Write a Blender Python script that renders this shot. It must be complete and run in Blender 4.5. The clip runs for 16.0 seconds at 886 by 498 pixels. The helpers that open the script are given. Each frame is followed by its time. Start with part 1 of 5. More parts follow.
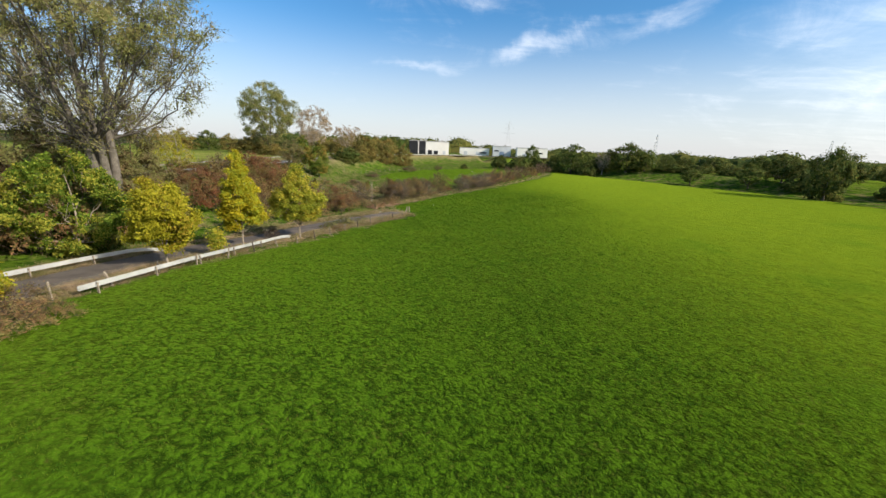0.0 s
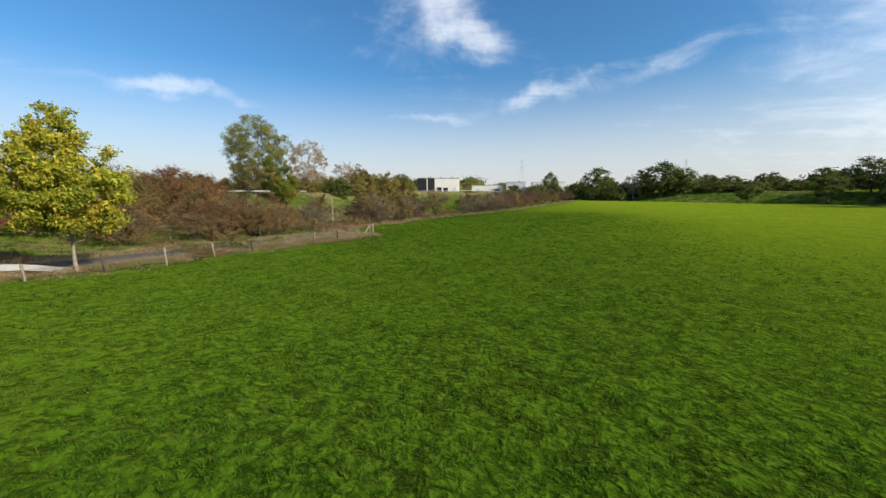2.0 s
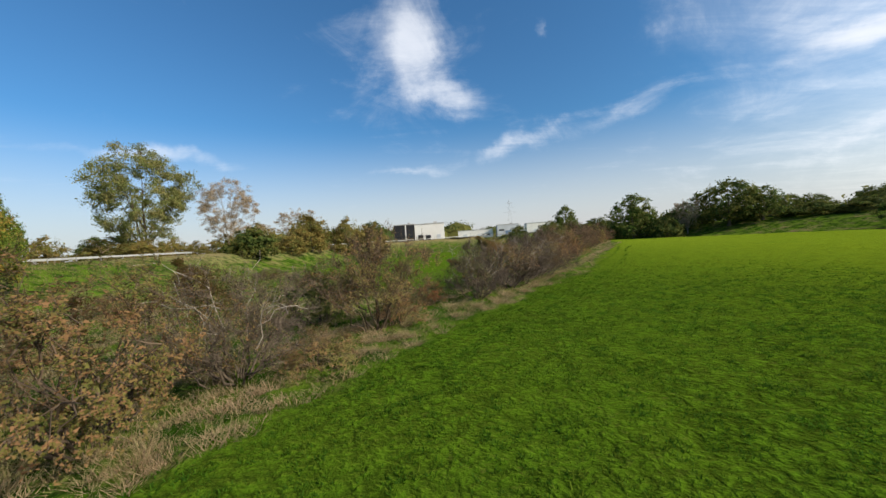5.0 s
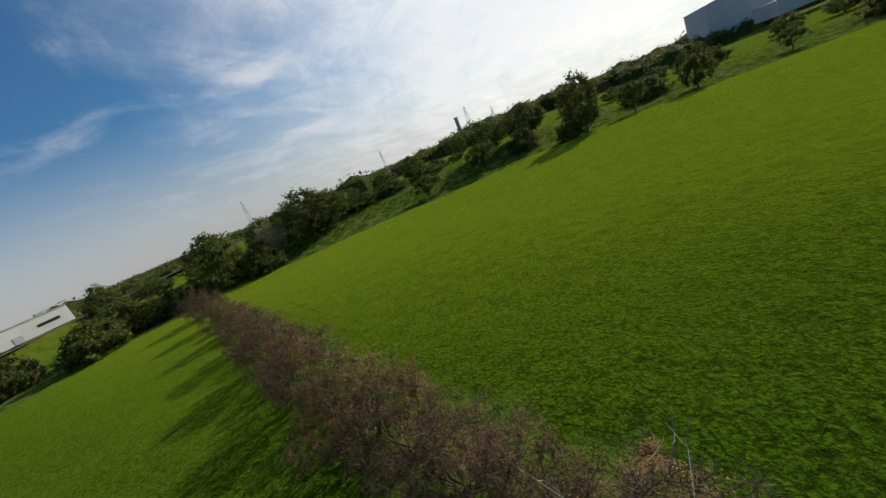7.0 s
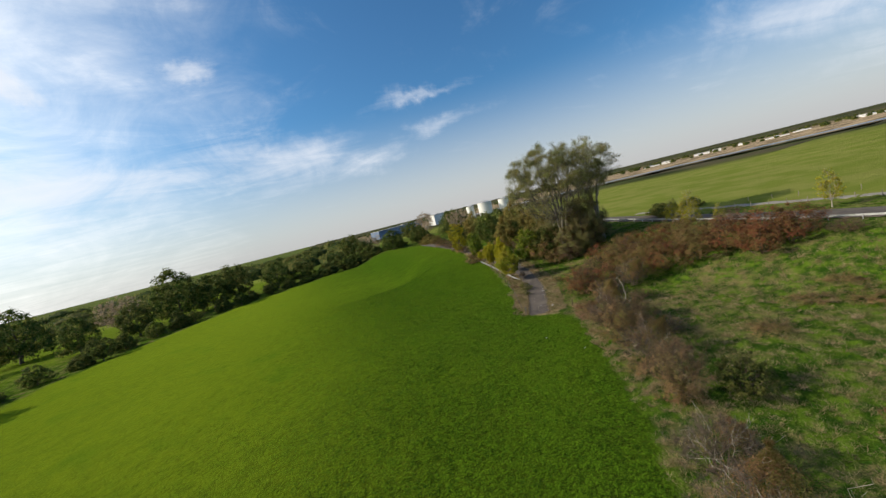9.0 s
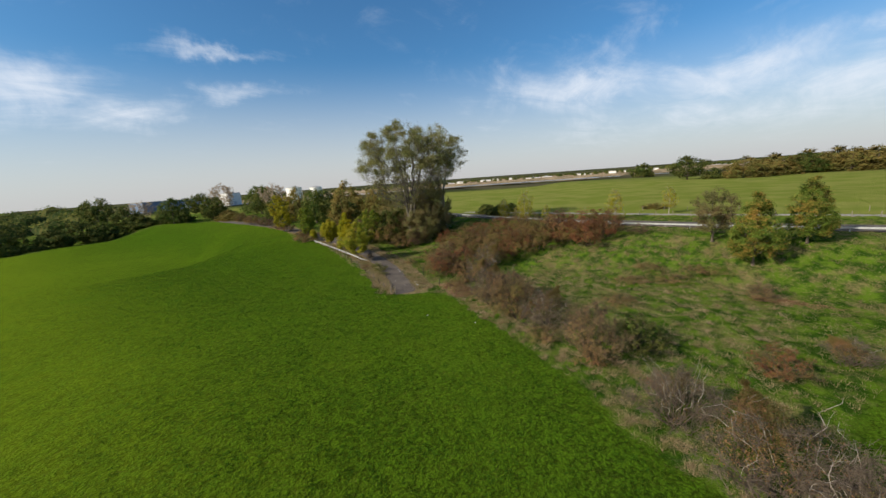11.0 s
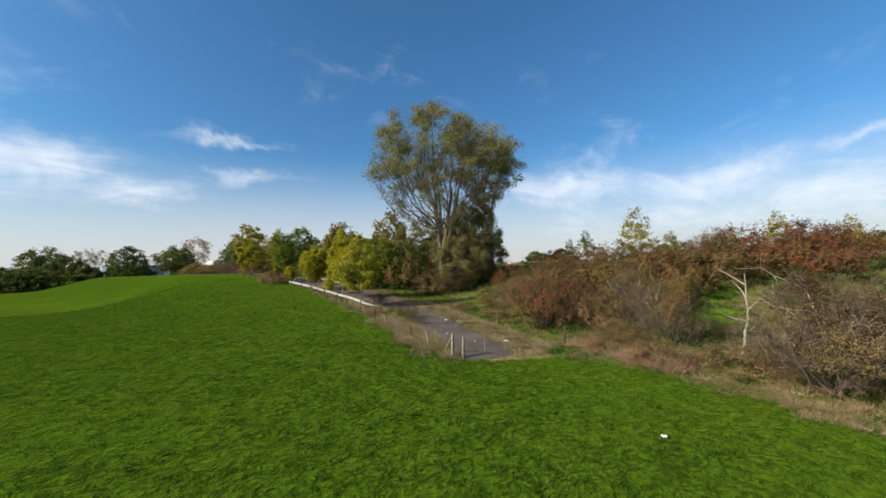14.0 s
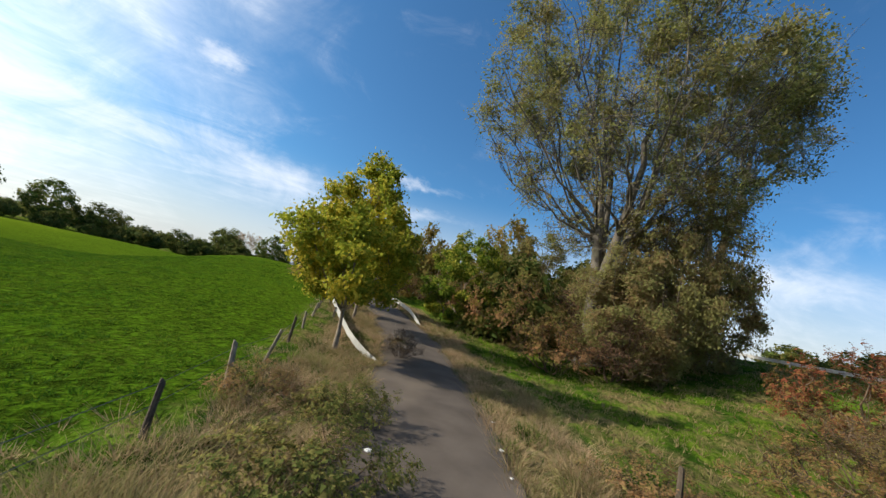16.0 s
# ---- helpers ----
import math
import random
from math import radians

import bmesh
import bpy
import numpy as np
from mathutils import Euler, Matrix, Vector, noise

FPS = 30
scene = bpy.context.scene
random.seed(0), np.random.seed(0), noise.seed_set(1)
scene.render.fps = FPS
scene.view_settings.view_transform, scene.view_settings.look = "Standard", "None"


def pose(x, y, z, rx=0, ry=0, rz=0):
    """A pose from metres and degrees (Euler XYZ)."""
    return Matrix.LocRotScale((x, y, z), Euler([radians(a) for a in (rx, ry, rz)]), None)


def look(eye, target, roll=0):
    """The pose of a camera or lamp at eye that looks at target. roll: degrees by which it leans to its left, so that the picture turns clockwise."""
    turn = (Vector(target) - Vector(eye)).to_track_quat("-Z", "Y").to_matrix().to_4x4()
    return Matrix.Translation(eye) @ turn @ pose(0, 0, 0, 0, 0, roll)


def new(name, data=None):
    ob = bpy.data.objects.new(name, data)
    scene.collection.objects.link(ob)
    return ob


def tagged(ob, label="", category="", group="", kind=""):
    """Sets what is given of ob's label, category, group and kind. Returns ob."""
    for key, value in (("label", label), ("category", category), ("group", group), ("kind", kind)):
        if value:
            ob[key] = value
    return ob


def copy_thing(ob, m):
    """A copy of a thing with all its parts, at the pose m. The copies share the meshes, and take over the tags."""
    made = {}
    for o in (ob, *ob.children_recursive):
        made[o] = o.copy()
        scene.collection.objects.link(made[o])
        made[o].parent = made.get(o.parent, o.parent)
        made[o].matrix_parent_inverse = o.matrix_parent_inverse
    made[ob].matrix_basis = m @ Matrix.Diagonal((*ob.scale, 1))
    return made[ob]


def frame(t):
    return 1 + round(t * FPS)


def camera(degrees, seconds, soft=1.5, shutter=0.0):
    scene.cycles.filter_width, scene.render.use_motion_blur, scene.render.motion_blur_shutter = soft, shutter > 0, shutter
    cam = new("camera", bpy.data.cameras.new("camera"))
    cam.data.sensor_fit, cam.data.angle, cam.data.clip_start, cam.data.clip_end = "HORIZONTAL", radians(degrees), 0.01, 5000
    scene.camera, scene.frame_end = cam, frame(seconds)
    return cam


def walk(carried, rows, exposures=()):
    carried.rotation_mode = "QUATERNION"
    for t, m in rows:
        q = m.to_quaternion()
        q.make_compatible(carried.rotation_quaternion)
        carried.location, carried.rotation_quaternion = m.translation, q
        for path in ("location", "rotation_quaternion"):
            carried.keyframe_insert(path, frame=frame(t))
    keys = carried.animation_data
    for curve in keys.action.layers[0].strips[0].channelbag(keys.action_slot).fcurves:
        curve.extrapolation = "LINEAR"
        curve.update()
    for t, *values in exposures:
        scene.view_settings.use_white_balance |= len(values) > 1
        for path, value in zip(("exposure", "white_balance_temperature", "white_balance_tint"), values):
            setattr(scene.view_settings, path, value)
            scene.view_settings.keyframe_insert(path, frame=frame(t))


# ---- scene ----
cam = camera(100.3, 16.0, soft=1.45, shutter=0.02)
PATH = [
    (0, (0.0, 0.0, 10.017), (-0.013, 9.635, 7.339), 2.2),
    (0.5, (1.393, 4.835, 8.751), (1.092, 14.491, 6.167), 0.5),
    (1, (2.412, 10.539, 6.944), (2.025, 20.225, 4.487), -0.2),
    (1.5, (3.186, 16.802, 4.663), (2.731, 26.562, 2.535), -0.5),
    (2, (3.73, 24.442, 2.809), (3.205, 34.311, 1.28), -0.6),
    (2.5, (3.94, 32.586, 1.636), (3.339, 42.524, 0.709), -0.4),
    (3, (3.843, 41.41, 1.376), (3.214, 51.367, 0.698), -1.2),
    (3.2, (3.829, 45.314, 1.469), (3.197, 55.27, 0.771), -2.6),
    (5.5, (1.689, 88.211, 3.421), (2.039, 98.203, 3.221), -5.2),
    (6, (2.423, 98.166, 5.645), (4.441, 107.956, 5.369), -7.4),
    (6.5, (3.03, 107.043, 8.155), (8.701, 115.228, 7.231), -15.0),
    (7, (5.01, 114.899, 10.985), (13.622, 119.276, 8.4), -23.4),
    (7.5, (8.913, 120.861, 13.269), (17.821, 120.118, 8.786), -24.3),
    (8, (14.502, 124.185, 15.028), (20.854, 117.872, 10.578), -13.9),
    (8.5, (20.704, 123.966, 16.794), (21.905, 114.278, 14.628), -8.7),
    (9, (24.662, 121.88, 19.095), (21.462, 112.458, 18.098), -14.1),
    (9.5, (27.215, 118.793, 20.308), (21.849, 110.459, 18.982), -19.3),
    (10, (29.288, 115.73, 19.763), (22.589, 108.583, 17.75), -10.7),
    (10.2, (30.055, 114.574, 19.13), (23.02, 107.796, 16.993), -5.8),
    (12.5, (26.351, 94.493, 6.5), (18.538, 88.294, 5.77), -6.6),
    (13, (21.931, 89.305, 5.092), (14.039, 83.164, 5.02), -6.4),
    (13.5, (16.59, 84.321, 4.155), (8.645, 78.25, 4.329), -6.4),
    (14, (10.802, 79.445, 3.464), (3.088, 73.097, 3.89), -1.6),
    (14.5, (4.337, 74.496, 2.623), (-2.737, 67.477, 3.452), 8.0),
    (15, (-1.626, 69.517, 2.106), (-7.938, 61.848, 3.266), 12.7),
    (15.5, (-7.303, 64.347, 1.761), (-12.794, 56.102, 3.13), 12.8),
    (16, (-12.9, 59.2, 1.5), (-17.526, 50.458, 2.973), 13.0),
]
walk(cam, [(t, look(eye, target, roll)) for t, eye, target, roll in PATH],
     [(0.0, 0.55), (1.5, 0.42), (3.0, 0.22), (5.5, 0.22), (6.0, -0.03), (6.5, -0.15), (7.5, -0.5), (8.2, -0.2), (9.0, 0.05), (10.0, 0.05), (12.5, 0.2), (14.0, 0.27), (16.0, 0.37)])

# ---- world and sun ----
SUN_AZ, SUN_EL = radians(115), radians(29)
to_sun = Vector((math.sin(SUN_AZ) * math.cos(SUN_EL), math.cos(SUN_AZ) * math.cos(SUN_EL), math.sin(SUN_EL)))


def nodes_of(owner):
    owner.use_nodes = True
    owner.node_tree.nodes.clear()
    return owner.node_tree.nodes, owner.node_tree.links


class Graph:
    """A small helper to write node graphs."""

    def __init__(self, owner):
        self.nodes, self.links = nodes_of(owner)

    def node(self, kind, inputs=()):
        n = self.nodes.new(kind)
        for key, value in dict(inputs).items():
            if isinstance(value, bpy.types.NodeSocket):
                self.links.new(value, n.inputs[key])
            else:
                n.inputs[key].default_value = value
        return n

    def math(self, op, a, b=0.0, clamp=False):
        n = self.node("ShaderNodeMath", {0: a, 1: b})
        n.operation, n.use_clamp = op, clamp
        return n.outputs[0]

    def dot(self, a, b):
        n = self.node("ShaderNodeVectorMath", {0: a, 1: b})
        n.operation = "DOT_PRODUCT"
        return n.outputs["Value"]

    def noise(self, vector, scale, detail=3.0, rough=0.55, distortion=0.0):
        n = self.node("ShaderNodeTexNoise", {"Scale": scale, "Detail": detail, "Roughness": rough, "Distortion": distortion})
        if vector is not None:
            self.links.new(vector, n.inputs["Vector"])
        return n.outputs["Fac"]

    def ramp(self, fac, low, high, smooth=True):
        n = self.node("ShaderNodeMapRange", {"Value": fac, "From Min": low, "From Max": high})
        n.interpolation_type = "SMOOTHSTEP" if smooth else "LINEAR"
        return n.outputs[0]

    def mix(self, fac, a, b, blend="MIX"):
        n = self.node("ShaderNodeMix")
        n.data_type, n.blend_type = "RGBA", blend
        for key, value in ((0, fac), (6, a), (7, b)):
            if isinstance(value, bpy.types.NodeSocket):
                self.links.new(value, n.inputs[key])
            else:
                n.inputs[key].default_value = (*value, 1) if isinstance(value, tuple) and len(value) == 3 else value
        return n.outputs[2]


def sky_world():
    world = bpy.data.worlds.new("sky")
    scene.world = world
    g = Graph(world)
    sky = g.node("ShaderNodeTexSky")
    sky.sky_type, sky.sun_disc, sky.sun_elevation, sky.sun_rotation = "NISHITA", False, SUN_EL, SUN_AZ
    sky.air_density, sky.dust_density, sky.ozone_density = 1.0, 1.6, 1.3
    way = g.node("ShaderNodeTexCoord").outputs["Generated"]
    xyz = g.node("ShaderNodeSeparateXYZ", {0: way})
    up = g.math("MAXIMUM", xyz.outputs[2], 0.0)
    flat = g.math("ADD", up, 0.09)
    plane = g.node("ShaderNodeCombineXYZ", {0: g.math("DIVIDE", xyz.outputs[0], flat), 1: g.math("DIVIDE", xyz.outputs[1], flat), 2: 0.0}).outputs[0]
    # High cloud drawn out along the wind.
    drawn = g.node("ShaderNodeMapping", {"Vector": plane, "Rotation": (0, 0, radians(-28)), "Scale": (0.8, 1.5, 1.0)}).outputs[0]
    wisps = g.noise(drawn, 1.5, 8.0, 0.62, 0.9)
    turned = g.node("ShaderNodeMapping", {"Vector": way, "Rotation": (0.0, 0.0, 0.6), "Scale": (1.0, 1.0, 1.5)}).outputs[0]
    fine = g.noise(turned, 5.0, 10.0, 0.66, 0.8)
    texture = g.math("ADD", g.math("MULTIPLY", wisps, 0.45), g.math("MULTIPLY", fine, 0.55))
    # Single clouds: bearing, height, half width, half height (degrees), weight.
    total = None
    stir = g.node("ShaderNodeTexNoise", {"Vector": way, "Scale": 7.0, "Detail": 5.0, "Roughness": 0.6})
    swirl = g.node("ShaderNodeVectorMath", {0: stir.outputs["Color"], 1: (0.5, 0.5, 0.5)})
    swirl.operation = "SUBTRACT"
    shift = g.node("ShaderNodeVectorMath", {0: swirl.outputs[0], 1: (0.16, 0.16, 0.10)})
    shift.operation = "MULTIPLY"
    bent = g.node("ShaderNodeVectorMath", {0: way, 1: shift.outputs[0]}).outputs[0]
    for az, el, wide, high, weight, slant in CLOUDS:
        a, e, k = radians(az), radians(el), radians(slant)
        toward = Vector((math.sin(a) * math.cos(e), math.cos(a) * math.cos(e), math.sin(e)))
        level = Vector((math.cos(a), -math.sin(a), 0.0))
        rising = level.cross(toward)
        across, over = level * math.cos(k) + rising * math.sin(k), rising * math.cos(k) - level * math.sin(k)
        u = g.dot(bent, across)
        v = g.dot(bent, over)
        w = g.dot(way, toward)
        u, v = g.math("DIVIDE", u, radians(wide)), g.math("DIVIDE", v, radians(high))
        r = g.math("ADD", g.math("MULTIPLY", u, u), g.math("MULTIPLY", v, v))
        blob = g.math("MULTIPLY", g.math("EXPONENT", g.math("MULTIPLY", r, -1.0)), g.math("MULTIPLY", g.math("GREATER_THAN", w, 0.0), weight))
        total = blob if total is None else g.math("ADD", total, blob)
    cover = g.math("ADD", g.math("MULTIPLY", texture, 1.0), g.math("MULTIPLY", g.math("MINIMUM", total, 1.0), 0.40))
    mask = g.ramp(cover, 0.54, 1.06)
    mask = g.math("MULTIPLY", mask, g.ramp(up, 0.0, 0.10))
    # Thin haze low over the horizon.
    haze = g.math("MULTIPLY", g.ramp(up, 0.30, 0.0), 0.74)
    deep = g.mix(1.0, sky.outputs[0], (0.48, 0.97, 1.32), "MULTIPLY")
    tinted = g.mix(haze, deep, (7.25, 7.0, 6.95))
    veil_way = (math.sin(radians(106)) * 0.92, math.cos(radians(106)) * 0.92, 0.39)
    # The veil of thin cloud that brightens towards the sun.
    toward_veil = g.math("ADD", g.dot(way, veil_way), g.math("MULTIPLY", g.math("SUBTRACT", texture, 0.5), 0.55))
    rise = g.ramp(toward_veil, 0.34, 1.02, False)
    veil = g.math("MULTIPLY", g.math("POWER", rise, 1.7), g.math("ADD", g.math("MULTIPLY", texture, 0.9), 0.62), True)
    tinted = g.mix(veil, tinted, (14.5, 14.2, 13.7))
    clouded = g.mix(g.math("MULTIPLY", mask, 0.78), tinted, (9.0, 9.3, 9.9))
    back = g.node("ShaderNodeBackground", {"Color": clouded, "Strength": 0.095})
    out = g.node("ShaderNodeOutputWorld")
    g.links.new(back.outputs[0], out.inputs[0])


CLOUDS = [(-3, 30, 4.4, 3.8, 0.7, -80), (-2.4, 25.4, 4.0, 3.6, 0.75, -30), (0.6, 21, 6.2, 2.2, 0.75, -13), (-2, 26, 8.5, 7.0, 0.3, -40), (9.5, 12.7, 4.0, 1.4, 0.62, 12), (14, 13.4, 13, 2.0, 0.22, 12), (17, 15.0, 5.0, 0.9, 0.32, 20), (-5, 10.5, 5.5, 0.9, 0.5, -8), (28, 15.9, 8.0, 1.5, 0.36, 12),
          (49, 17.4, 6.0, 1.2, 0.85, 10), (52, 8.5, 6.0, 1.1, 0.75, 10), (66, 26, 12, 2.2, 0.6, 14), (-34, 12.8, 8.0, 1.0, 0.5, -1), (-41, 12.5, 8.0, 1.1, 0.5, 0), (17, 27.5, 1.4, 0.9, 0.45, -68),
          (141, 16, 13, 5.5, 0.85, -6), (160, 11.7, 15, 2.6, 0.6, 0), (148, 24, 8, 2.2, 0.6, -6), (171, 23.8, 2.8, 1.1, 0.95, 8), (155, 22.5, 2.0, 0.8, 0.9, 0), (180, 12.5, 9, 3.0, 0.7, -6),
          (-159, 17.2, 6.5, 0.8, 0.8, 2), (-157, 12.9, 7.0, 1.3, 0.75, 0), (-168, 9.5, 4.5, 1.3, 0.7, 6), (-174, 12.5, 5, 2.4, 0.45, 5),
          (-110, 10.4, 9, 2.2, 0.8, 0), (-92, 9.6, 8, 2.0, 0.6, 10), (-78, 12.6, 5.0, 0.8, 0.6, 8), (-80, 7.0, 12, 3.4, 0.7, 6), (-101, 5.0, 15, 2.8, 0.5, -4), (100, 14, 40, 9, 0.7, 0), (-112, 14, 17, 3.6, 0.35, 10)]
sky_world()
sun = new("sun", bpy.data.lights.new("sun", "SUN"))
sun.data.energy, sun.data.angle, sun.data.color = 5.0, radians(0.6), (1.0, 0.91, 0.76)
sun.matrix_world = look((0, 0, 60), Vector((0, 0, 60)) - to_sun)
tagged(sun, kind="structure")


# ---- materials ----
def material(name):
    mat = bpy.data.materials.new(name)
    return mat, Graph(mat)


def finish(g, surface, bump=None, strength=0.4, distance=0.05):
    if bump is not None:
        b = g.node("ShaderNodeBump", {"Height": bump, "Strength": strength, "Distance": distance})
        g.links.new(b.outputs[0], surface.inputs["Normal"])
    out = g.node("ShaderNodeOutputMaterial")
    g.links.new(surface.outputs[0], out.inputs[0])


def leaf_material(name, dark, light, accent=None, share=0.25, through_light=0.48, rough=0.55):
    """Leaves that differ one from another, and let some light through."""
    mat, g = material(name)
    pick = g.node("ShaderNodeNewGeometry").outputs["Random Per Island"]
    place = g.node("ShaderNodeTexCoord").outputs["Object"]
    patch = g.noise(place, 0.55, 3.0)
    colour = g.mix(g.ramp(g.math("ADD", g.math("MULTIPLY", pick, 0.42), g.math("MULTIPLY", patch, 0.68)), 0.2, 0.88), dark, light)
    if accent:
        other = g.ramp(g.math("ADD", g.math("MULTIPLY", g.noise(place, 0.33, 2.0), 0.9), g.math("MULTIPLY", pick, 0.35)), 0.72 - share, 0.92 - share)
        colour = g.mix(other, colour, accent)
    colour = g.mix(g.math("MULTIPLY", g.node("ShaderNodeObjectInfo").outputs["Random"], 0.25), colour, dark)
    skin = g.node("ShaderNodeBsdfPrincipled", {"Base Color": colour, "Roughness": max(rough, 0.75), "Specular IOR Level": 0.06})
    thin = g.node("ShaderNodeBsdfTranslucent", {"Color": colour})
    both = g.node("ShaderNodeMixShader", {0: through_light})
    g.links.new(skin.outputs[0], both.inputs[1])
    g.links.new(thin.outputs[0], both.inputs[2])
    finish(g, both)
    return mat


def rough_material(name, dark, light, scale=4.0, fine=30.0, rough=0.85, bump=0.5, distance=0.02, metal=0.0, stain=None, spec=0.3):
    """A weathered surface with grain and larger stains."""
    mat, g = material(name)
    place = g.node("ShaderNodeTexCoord").outputs["Object"]
    big, small = g.noise(place, scale, 5.0), g.noise(place, fine, 4.0)
    colour = g.mix(g.ramp(g.math("ADD", g.math("MULTIPLY", big, 0.6), g.math("MULTIPLY", small, 0.4)), 0.3, 0.7), dark, light)
    if stain:
        colour = g.mix(g.math("MULTIPLY", g.ramp(g.noise(place, scale * 0.35, 6.0), 0.5, 0.72), 0.7), colour, stain)
    skin = g.node("ShaderNodeBsdfPrincipled", {"Base Color": colour, "Roughness": rough, "Metallic": metal, "Specular IOR Level": spec})
    finish(g, skin, small, bump, distance)
    return mat


def ground_material():
    """One sheet: short meadow, rough dry grass, far pasture and bare sand, told apart by the zone attributes."""
    mat, g = material("ground")
    place = g.node("ShaderNodeTexCoord").outputs["Object"]
    zone = g.node("ShaderNodeAttribute")
    zone.attribute_name = "zone"
    split = g.node("ShaderNodeSeparateColor", {0: zone.outputs["Color"]})
    lush, dry, far = split.outputs[0], split.outputs[1], split.outputs[2]
    sand = zone.outputs["Alpha"]
    huge, wide, mid = g.noise(place, 0.018, 3.0), g.noise(place, 0.09, 4.0), g.noise(place, 0.7, 4.0)
    clump, blade = g.noise(place, 2.8, 5.0, 0.65, 0.3), g.noise(place, 14.0, 4.0, 0.7)
    # Turf: hand-sized clumps with dark gaps, the shade in them put into the colour.
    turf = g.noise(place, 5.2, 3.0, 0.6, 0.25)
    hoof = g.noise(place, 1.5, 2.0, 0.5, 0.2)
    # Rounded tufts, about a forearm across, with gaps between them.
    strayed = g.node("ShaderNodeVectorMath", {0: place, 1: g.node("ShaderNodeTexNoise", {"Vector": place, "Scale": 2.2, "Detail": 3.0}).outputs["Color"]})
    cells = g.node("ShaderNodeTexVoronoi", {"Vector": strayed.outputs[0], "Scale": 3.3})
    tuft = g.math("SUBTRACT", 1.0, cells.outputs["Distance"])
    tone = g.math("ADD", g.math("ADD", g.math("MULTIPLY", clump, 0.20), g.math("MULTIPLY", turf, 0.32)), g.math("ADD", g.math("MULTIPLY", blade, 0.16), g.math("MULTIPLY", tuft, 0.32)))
    # The near-black end paints the shade deep between blades and tufts.
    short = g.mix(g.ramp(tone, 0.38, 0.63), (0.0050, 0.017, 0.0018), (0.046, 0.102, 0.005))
    short = g.mix(g.math("MULTIPLY", g.ramp(g.math("ADD", g.math("MULTIPLY", huge, 0.6), g.math("MULTIPLY", wide, 0.4)), 0.46, 0.66), 0.38), short, (0.080, 0.125, 0.006))
    # Yellower to the east: sunlight coming through the blades, painted by position.
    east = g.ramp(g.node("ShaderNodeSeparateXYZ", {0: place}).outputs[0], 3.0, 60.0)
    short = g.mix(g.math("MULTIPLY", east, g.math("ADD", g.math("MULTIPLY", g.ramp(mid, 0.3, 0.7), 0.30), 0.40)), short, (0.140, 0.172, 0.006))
    short = g.mix(g.math("MULTIPLY", g.ramp(wide, 0.55, 0.75), 0.5), short, (0.020, 0.070, 0.003))
    # Withered stems and bare soil showing here and there.
    withered = g.math("MULTIPLY", g.ramp(g.noise(place, 4.2, 4.0, 0.7), 0.56, 0.70), g.ramp(g.noise(place, 0.3, 3.0), 0.42, 0.62))
    short = g.mix(g.math("MULTIPLY", withered, 0.55), short, (0.085, 0.072, 0.018))
    wild = g.mix(g.ramp(mid, 0.38, 0.62), (0.023, 0.056, 0.006), (0.084, 0.138, 0.013))
    wild = g.mix(g.ramp(g.math("ADD", g.math("MULTIPLY", g.noise(place, 0.32, 6.0, 0.68), 0.7), g.math("MULTIPLY", clump, 0.3)), 0.465, 0.68), wild, (0.190, 0.145, 0.066))
    straw = g.mix(g.ramp(clump, 0.3, 0.7), (0.20, 0.145, 0.070), (0.34, 0.26, 0.14))
    pasture = g.mix(g.ramp(wide, 0.35, 0.65), (0.145, 0.175, 0.030), (0.195, 0.205, 0.050))
    parcels = g.noise(place, 0.0045, 2.0)
    plain = g.mix(g.ramp(parcels, 0.42, 0.5), (0.028, 0.036, 0.018), (0.080, 0.072, 0.042))
    plain = g.mix(g.ramp(g.noise(place, 0.007, 2.0), 0.5, 0.58), plain, (0.062, 0.075, 0.028))
    dist = g.node("ShaderNodeVectorMath", {0: place})
    dist.operation = "LENGTH"
    pasture = g.mix(g.ramp(dist.outputs["Value"], 300.0, 430.0), pasture, plain)
    bare = g.mix(g.ramp(g.noise(place, 0.03, 4.0), 0.42, 0.58), (0.16, 0.125, 0.075), (0.42, 0.31, 0.19))
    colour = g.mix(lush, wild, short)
    colour = g.mix(g.math("MULTIPLY", dry, g.ramp(g.math("ADD", mid, dry), 0.7, 1.1)), colour, straw)
    colour = g.mix(far, colour, pasture)
    colour = g.mix(sand, colour, bare)
    # The sheen stands in for sunlit blade tips, stronger to the east.
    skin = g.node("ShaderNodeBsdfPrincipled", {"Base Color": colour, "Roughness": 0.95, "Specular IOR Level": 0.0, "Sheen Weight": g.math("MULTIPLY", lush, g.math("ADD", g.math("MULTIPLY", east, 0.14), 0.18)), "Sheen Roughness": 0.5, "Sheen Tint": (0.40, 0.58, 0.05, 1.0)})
    relief = g.math("ADD", g.math("ADD", g.math("ADD", g.math("MULTIPLY", hoof, 0.22), g.math("MULTIPLY", tuft, 0.34)), g.math("MULTIPLY", clump, 0.40)), g.math("ADD", g.math("MULTIPLY", turf, 0.30), g.math("MULTIPLY", blade, 0.12)))
    finish(g, skin, relief, 1.0, 0.22)
    return mat


